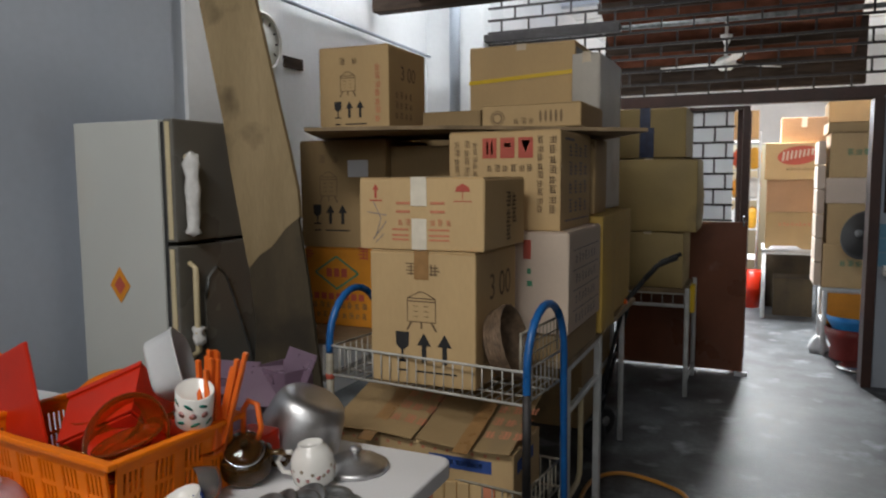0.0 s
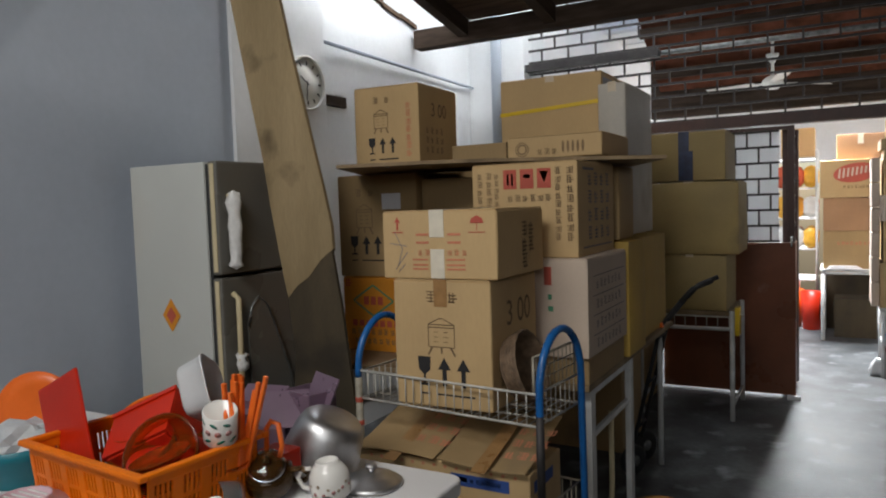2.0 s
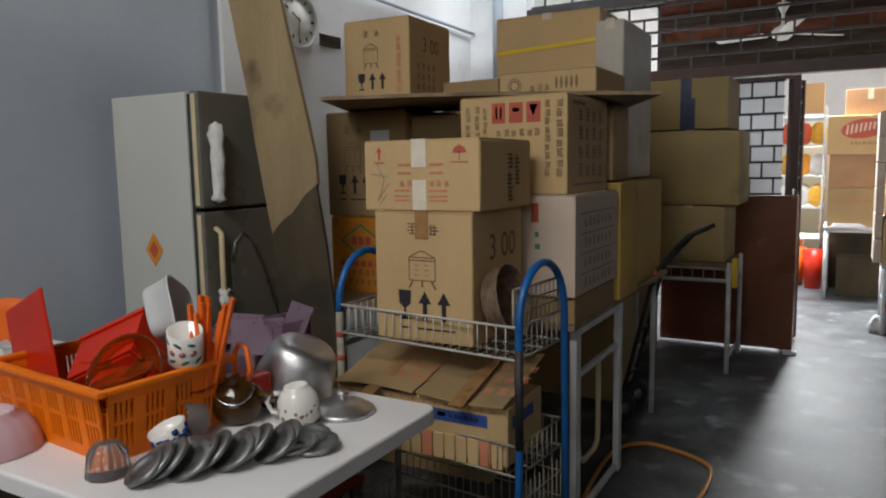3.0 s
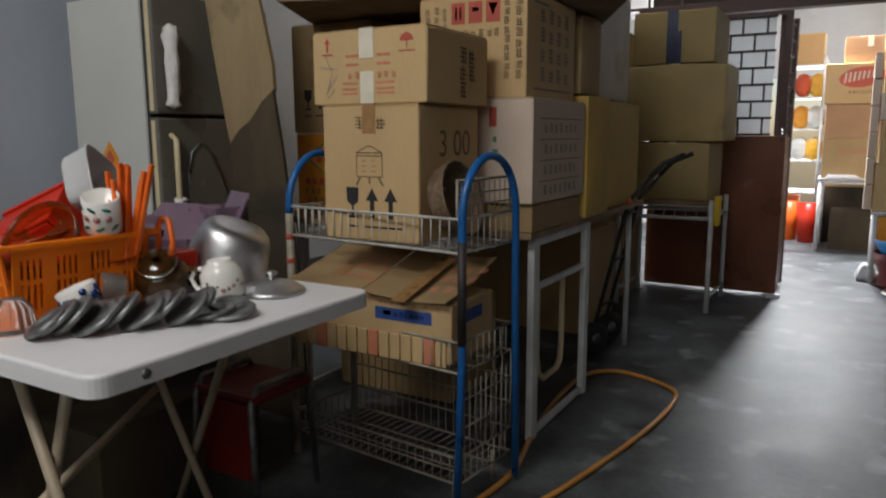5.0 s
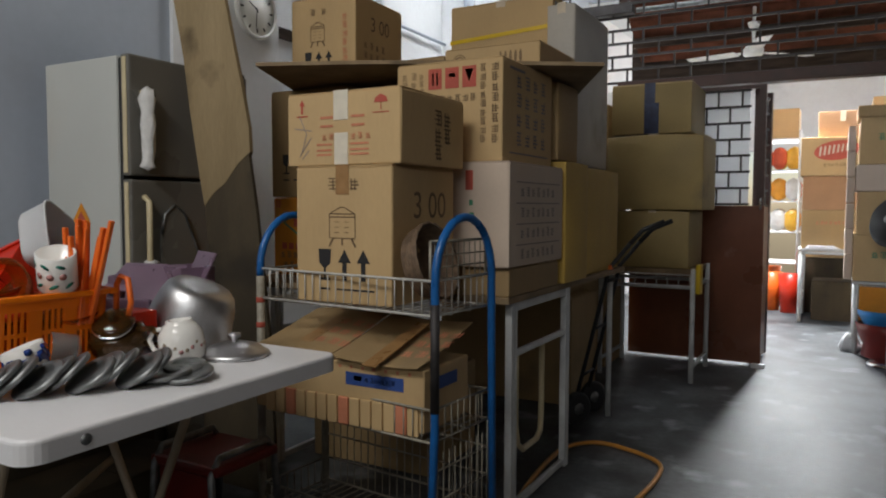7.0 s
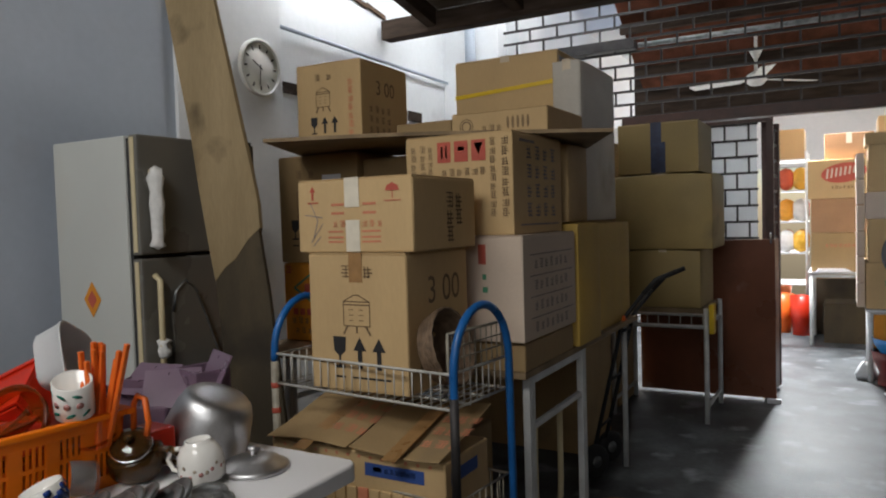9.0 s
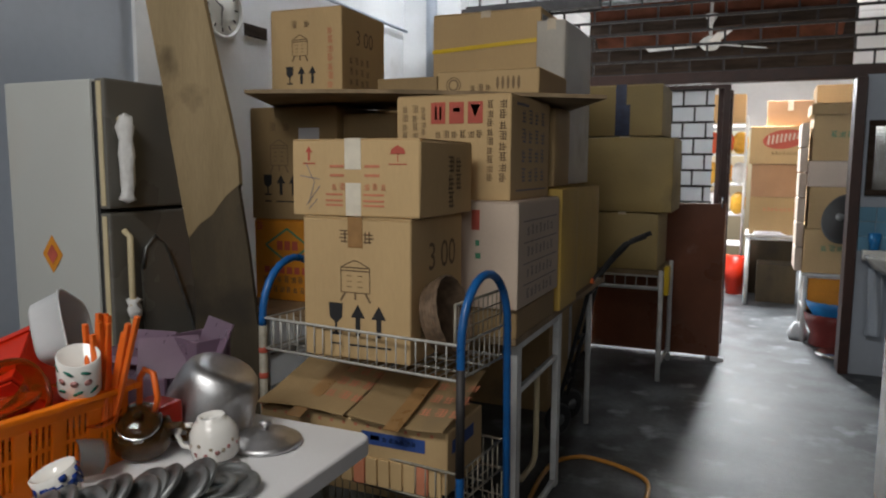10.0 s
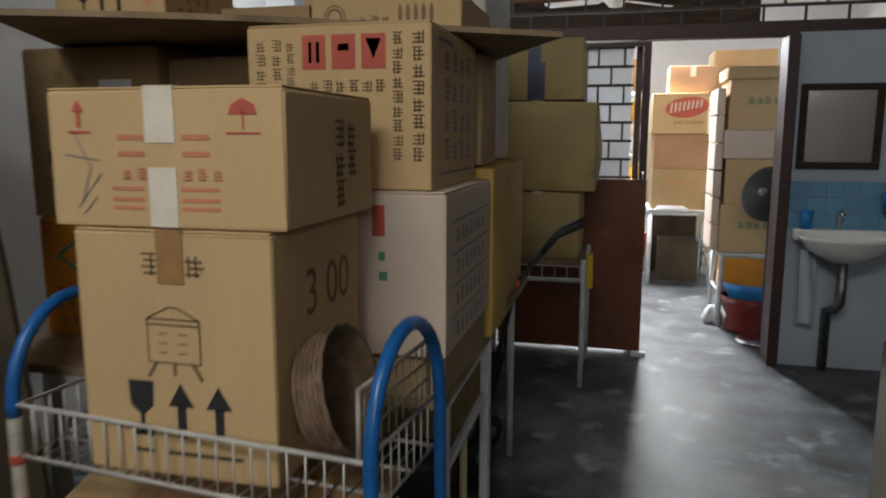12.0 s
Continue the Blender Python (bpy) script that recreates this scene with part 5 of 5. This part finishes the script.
crate("added carton stacked to close the dark gap behind the hand truck", -1.68, -0.95, 4.48, 4.92, 0.622, 1.25, M_card2)
crate("added dull brown carton closing the dark gap before the door", -2.0, -1.02, 4.97, 5.5, 0.0, 0.75, M_card2)
crate("added dull brown carton stacked to close the dark gap", -1.95, -1.05, 4.97, 5.5, 0.752, 1.5, M_card2)
crate("tall added carton closing the dark gap behind the rack", -1.8, -1.0, 5.56, 6.08, 0.0, 0.95, M_card2)
crate("added carton stacked to close the dark gap behind the rack", -1.75, -1.0, 5.56, 6.08, 0.952, 1.85, M_card2)
# shade below the tabletop is put into these cartons' colour
crate("carton under the folding table, coloured dark for the shade", -2.5, -1.78, 1.55, 2.38, 0.0, 0.6, M_board)
crate("low carton under the folding table, coloured dark for the shade", -1.74, -1.45, 1.75, 2.3, 0.0, 0.3, M_board)

# ---- basin corner ----
bs = thing("wash_basin", "white ceramic wall basin with bare pipes below", "basin", (1.08, 6.12, 0.0))
bm = B()
lathe(bm, [(0.0, 0.70), (0.08, 0.70), (0.2, 0.765), (0.245, 0.83), (0.255, 0.845), (0.235, 0.85), (0.22, 0.835), (0.17, 0.78), (0.06, 0.745), (0.0, 0.743)], 40, pose(0, -0.21, 0) @ Matrix.Diagonal((1, 0.85, 1, 1)))
part("bowl", bm, M_china, bs)
part("back_ledge", bx(B(), -0.25, 0.25, -0.09, -0.005, 0.80, 0.87, 0.012), M_china, bs)
part("drain_pipe", tube(B(), [(0, -0.2, 0.7), (0, -0.2, 0.45), (-0.02, -0.16, 0.40), (-0.03, -0.05, 0.38), (-0.03, -0.05, 0.0)], 0.028, 10), M_tin, bs)
part("tap", tube(B(), [(0, -0.05, 0.87), (0, -0.05, 0.97), (0, -0.09, 0.99), (0, -0.15, 0.96)], 0.01, 8), M_chrome, bs)
rg = thing("hanging_rag", "grey rag hanging from the basin", "cloth", (0.87, 6.0, 0.3))
bm = B()
bx(bm, 0, 0.09, 0, 0.012, 0, 0.45)
bmesh.ops.subdivide_edges(bm, edges=bm.edges[:], cuts=5, use_grid_fill=True)
for v in bm.verts:
    v.co.y += 0.012 * math.sin(70 * v.co.x + 6 * v.co.z)
    v.co.x += 0.03 * (0.45 - v.co.z) * math.sin(8 * v.co.z)
part("cloth", bm, M_wall, rg)
mi = thing("wall_mirror", "dark-framed rectangular mirror on the wall", "mirror", (1.05, 6.118, 1.48))
part("glass", bx(B(), -0.195, 0.195, -0.012, -0.004, -0.22, 0.22), M_mirror, mi)
bm = B()
for a in ((-0.225, 0.225, 0.21, 0.25), (-0.225, 0.225, -0.25, -0.21)):
    bx(bm, a[0], a[1], -0.025, 0, a[2], a[3], 0.004)
for a in (-0.225, 0.185):
    bx(bm, a, a + 0.04, -0.0245, 0, -0.209, 0.209, 0.004)
part("mirror_frame", bm, M_beam, mi)
vessel("blue_cup", "bright blue plastic cup on the basin", "cup", (0.90, 6.07, 0.871), [(0, 0), (0.03, 0), (0.038, 0.11), (0.035, 0.11), (0.028, 0.006), (0, 0.006)], M_bluep, pname="cup", seg=24)
tp = thing("wall_tiles", "band of glossy blue wall tiles above the basin", "tile", (0.805, 6.12, 0.856))
tp["kind"] = "structure"
tm = None
for r in range(3):
    for c in range(12):
        if tm is None:
            t0 = part("tile", bx(B(), 0.002, 0.098, -0.008, -0.001, 0.002, 0.098, 0.0015, 1), M_tileblue, tp)
            tm = t0.data
        else:
            t0 = new("tile", tm)
            t0.parent = tp
        t0.matrix_basis = pose(0.1 * c, 0, 0.1 * r)
vessel("blue_pail", "dark blue plastic dipper hung on the tiles", "dipper", (1.35, 6.03, 0.98), [(0, 0), (0.05, 0), (0.065, 0.12), (0.062, 0.12), (0.048, 0.006), (0, 0.006)], M_blue, pname="cup", seg=24)
sk = crate("brown carton wrapped in clear plastic beside the aisle", 0.70, 1.12, 3.6, 4.05, 0.0, 0.72, M_card2)
part("plastic_wrap", bx(B(), -0.004, 0.424, -0.004, 0.454, 0.02, 0.726, 0.01), M_glass, sk, "clear plastic wrap")

# ---- store room beyond the grille ----
def stand(label, x0, x1, y0, y1, z, board=True, name="tube_table"):
    ob = thing(name, label, "table")
    for x in (x0, x1):
        for y in (y0, y1):
            part("leg", tube(B(), [(x, y, 0), (x, y, z)], 0.02, 8), M_whitetube, ob)
        part("rail", tube(B(), [(x, y0, 0.25), (x, y1, 0.25)], 0.012, 6), M_whitetube, ob)
    part("front_rail", tube(B(), [(x0, y0, z - 0.02), (x1, y0, z - 0.02)], 0.016, 6), M_whitetube, ob)
    part("tabletop", bx(B(), x0 - 0.03, x1 + 0.03, y0 - 0.03, y1 + 0.03, z, z + 0.02, 0.003), M_whitetube, ob)
    return ob


stand("white steel tube table holding snack cartons", 0.10, 0.66, 8.55, 9.2, 0.71)
pap = thing("paper_stack", "loose white paper sheaf on the store table", "paper", (0.14, 8.53, 0.731), 8)
for i in range(3):
    part("sheaf", bx(B(), 0.01 * i, 0.3 - 0.02 * i, -0.06 + 0.01 * i, 0.028, 0.012 * i, 0.012 * i + 0.011, 0.002), M_label, pap)
# near-black colour paints in the shade under the store table
crate("carton pushed under the store table, coloured dark for the shade", 0.2, 0.58, 8.75, 9.15, 0.0, 0.4, M_board)
S3 = crate("brown carton at the bottom of the table stack", 0.10, 0.62, 8.57, 9.1, 0.732, 1.115, M_card2)
p = pr(S3, "front").row(0.12, 0.24, 0.035, 8, 1.1)
p.done(M_redf, S3)
S2 = crate("brown carton in the middle of the table stack", 0.10, 0.60, 8.57, 9.1, 1.117, 1.447, M_cardb)
S1 = crate("tan carton with a red oval mark", 0.075, 0.575, 8.55, 9.1, 1.449, 1.825, M_card)
p = pr(S1, "front").ellipse(0.31, 0.245, 0.195, 0.095, 0.12)
p.done(M_red, S1, "red_oval")
p = pr(S1, "front").row(0.2, 0.09, 0.03, 8, 1.1)
p.done(M_brownink, S1)
p = pr(S1, "front")
for i in range(8):
    p.line((0.165 + 0.038 * i, 0.19 + 0.008 * i), (0.175 + 0.038 * i, 0.285 + 0.004 * i), 0.018)
for q in p.bm.verts:
    q.co.y -= 0.002
p.done(M_card3, S1, "pale_bars")
S0 = crate("small brown carton on top of the stack", 0.22, 0.64, 8.62, 9.1, 1.827, 2.08, M_cardb, lid=True, tape=(0.21, 0.05, 0.1, M_tapew))
for i, (z0, z1, m, l) in enumerate(((0.57, 0.93, M_card, "tan carton with green print in the tall stack"), (0.932, 1.262, M_card, "tan carton low in the tall stack"), (1.264, 1.468, M_card3, "pale pinkish carton in the tall stack"), (1.47, 1.83, M_card, "tan carton with green print near the top"), (1.832, 1.92, M_card, "flat carton on top of the tall stack"))):
    ob = crate(l, 0.53 + 0.02 * (i % 2), 1.05, 7.0, 7.5, z0, z1, m)
    if i in (0, 3):
        p = pr(ob, "front").row(0.12, (z1 - z0) * 0.5, 0.05, 4, 1.15, i)
        p.done(M_green, ob)
for i in range(6):
    z = 0.58 + 0.2 * i
    ob = crate("narrow white-edged carton pressed between the stacks", 0.47, 0.525, 7.02, 7.45, z, z + 0.19, M_card3)
stand("low dark stool under the tall carton stack", 0.56, 1.0, 7.02, 7.5, 0.545, name="low_table")
ob = crate("orange-brown carton under the tall stack", 0.58, 0.98, 7.0, 7.4, 0.27, 0.53, M_orangebox)
vessel("red_basin", "deep dark red plastic tub on the store floor", "basin", (0.78, 6.98, 0.0), bowl_profile(0.22, 0.26, 0.006, 0.8), M_darkred)
vessel("blue_basin", "bright blue plastic basin nested above the red one", "basin", (0.78, 6.98, 0.19), bowl_profile(0.215, 0.17, 0.006, 0.8), M_bluep)
vessel("plastic_bag_heap", "white plastic bag lying on the floor by the basins", "bag", (0.53, 7.1, 0), [(0, 0), (0.06, 0), (0.075, 0.04), (0.05, 0.1), (0.02, 0.14), (0, 0.145)], M_bag, seg=14, ribs=5, rib=0.015, pname="bag")
sf = thing("standing_fan", "black standing fan on a chrome disc base", "fan", (0.80, 6.62, 0))
part("base", lathe(B(), [(0.17, 0), (0.175, 0.01), (0.15, 0.025), (0.03, 0.04), (0.0, 0.04)], 36), M_chrome, sf)
part("pole", tube(B(), [(0, 0, 0.03), (0, 0, 0.98)], 0.014, 10), M_rubber, sf)
cage = part("cage", lathe(B(), [(0.0, -0.06), (0.15, -0.05), (0.19, 0.0), (0.15, 0.05), (0.0, 0.06)], 40, pose(-0.03, -0.04, 1.04, 75, 0, -40)), M_rubber, sf)
part("hub", lathe(B(), [(0, 0.058), (0.03, 0.06), (0.028, 0.075), (0, 0.08)], 16, pose(-0.03, -0.04, 1.04, 75, 0, -40)), M_tin, cage)
# snack rack in the bright end
rackf = thing("snack_rack", "tall white tube rack of snack bags", "rack")
for x in (-0.42, 0.02):
    for y in (9.55, 10.1):
        part("upright", tube(B(), [(x, y, 0), (x, y, 2.0)], 0.014, 6), M_whitetube, rackf)
for z in (0.5, 0.85, 1.2, 1.55, 1.9):
    part("shelf", bx(B(), -0.43, 0.03, 9.54, 10.11, z, z + 0.015), M_whitetube, rackf)
rr = random.Random(3)
for z in (0.865, 1.215, 1.565):
    for i in range(3):
        for j in range(2):
            ob = thing("snack_bag", "bright printed snack bag on the rack", "snack bag", (-0.34 + 0.15 * i, 9.62 + 0.2 * j, z), rr.uniform(-25, 25), "snack bags")
            bm = B()
            bmesh.ops.create_icosphere(bm, subdivisions=2, radius=1, matrix=pose(0, 0, 0.13) @ Matrix.Diagonal((0.085, 0.055, 0.13, 1)))
            for v in bm.verts:
                v.co.x *= 1 + 0.25 * abs(v.co.z - 0.13) / 0.13
            part("bag", bm, rr.choice(M_snack), ob)
for i, (x, y, c) in enumerate(((-0.22, 9.35, 1), (-0.02, 9.2, 0), (-0.3, 10.3, 1))):
    vessel("plastic_pail", "orange-red plastic pail on the store floor", "pail", (x, y, 0), [(0, 0), (0.09, 0), (0.12, 0.42), (0.115, 0.42), (0.086, 0.01), (0, 0.01)], M_orange2 if c else M_redp, pname="pail", seg=24)
# the M_board carton is coloured dark for the shade seen under the table
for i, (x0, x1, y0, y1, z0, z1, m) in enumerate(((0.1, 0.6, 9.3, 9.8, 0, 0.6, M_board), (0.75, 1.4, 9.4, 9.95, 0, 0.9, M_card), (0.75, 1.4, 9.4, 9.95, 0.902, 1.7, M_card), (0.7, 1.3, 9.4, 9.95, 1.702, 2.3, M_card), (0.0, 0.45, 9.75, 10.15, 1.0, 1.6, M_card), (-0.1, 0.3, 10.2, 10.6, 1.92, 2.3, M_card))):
    if i == 5:
        z0, z1, y0, y1, x0, x1 = 1.917, 2.25, 9.6, 10.0, -0.35, 0.0
    if i == 4:
        x0, x1, y0, y1, z0, z1 = 0.12, 0.6, 9.3, 9.8, 0.602, 1.5
    crate("brown carton stacked at the back of the store", x0, x1, y0, y1, z0, z1, m)
cf = thing("ceiling_fan", "white three-blade ceiling fan at rest", "fan", (-0.29, 7.6, 2.52))
part("rod", tube(B(), [(0, 0, 0.05), (0, 0, 0.62)], 0.014, 8), M_fanwhite, cf)
part("canopy", lathe(B(), [(0.02, 0.18), (0.05, 0.24), (0.055, 0.26), (0, 0.26)], 20), M_fanwhite, cf)
part("motor", lathe(B(), [(0, -0.06), (0.05, -0.055), (0.085, -0.02), (0.09, 0.02), (0.06, 0.05), (0.02, 0.07), (0, 0.07)], 28), M_fanwhite, cf)
for a in (44, 164, 284):
    bm = B()
    bx(bm, 0.07, 0.16, -0.02, 0.02, -0.004, 0.004)
    bx(bm, 0.15, 0.6, -0.06, 0.06, -0.003, 0.005, 0.002, 1)
    part("blade", bm, M_fanwhite, cf).matrix_basis = pose(0, 0, 0, 0, 0, a) @ pose(0, 0, 0, 8)
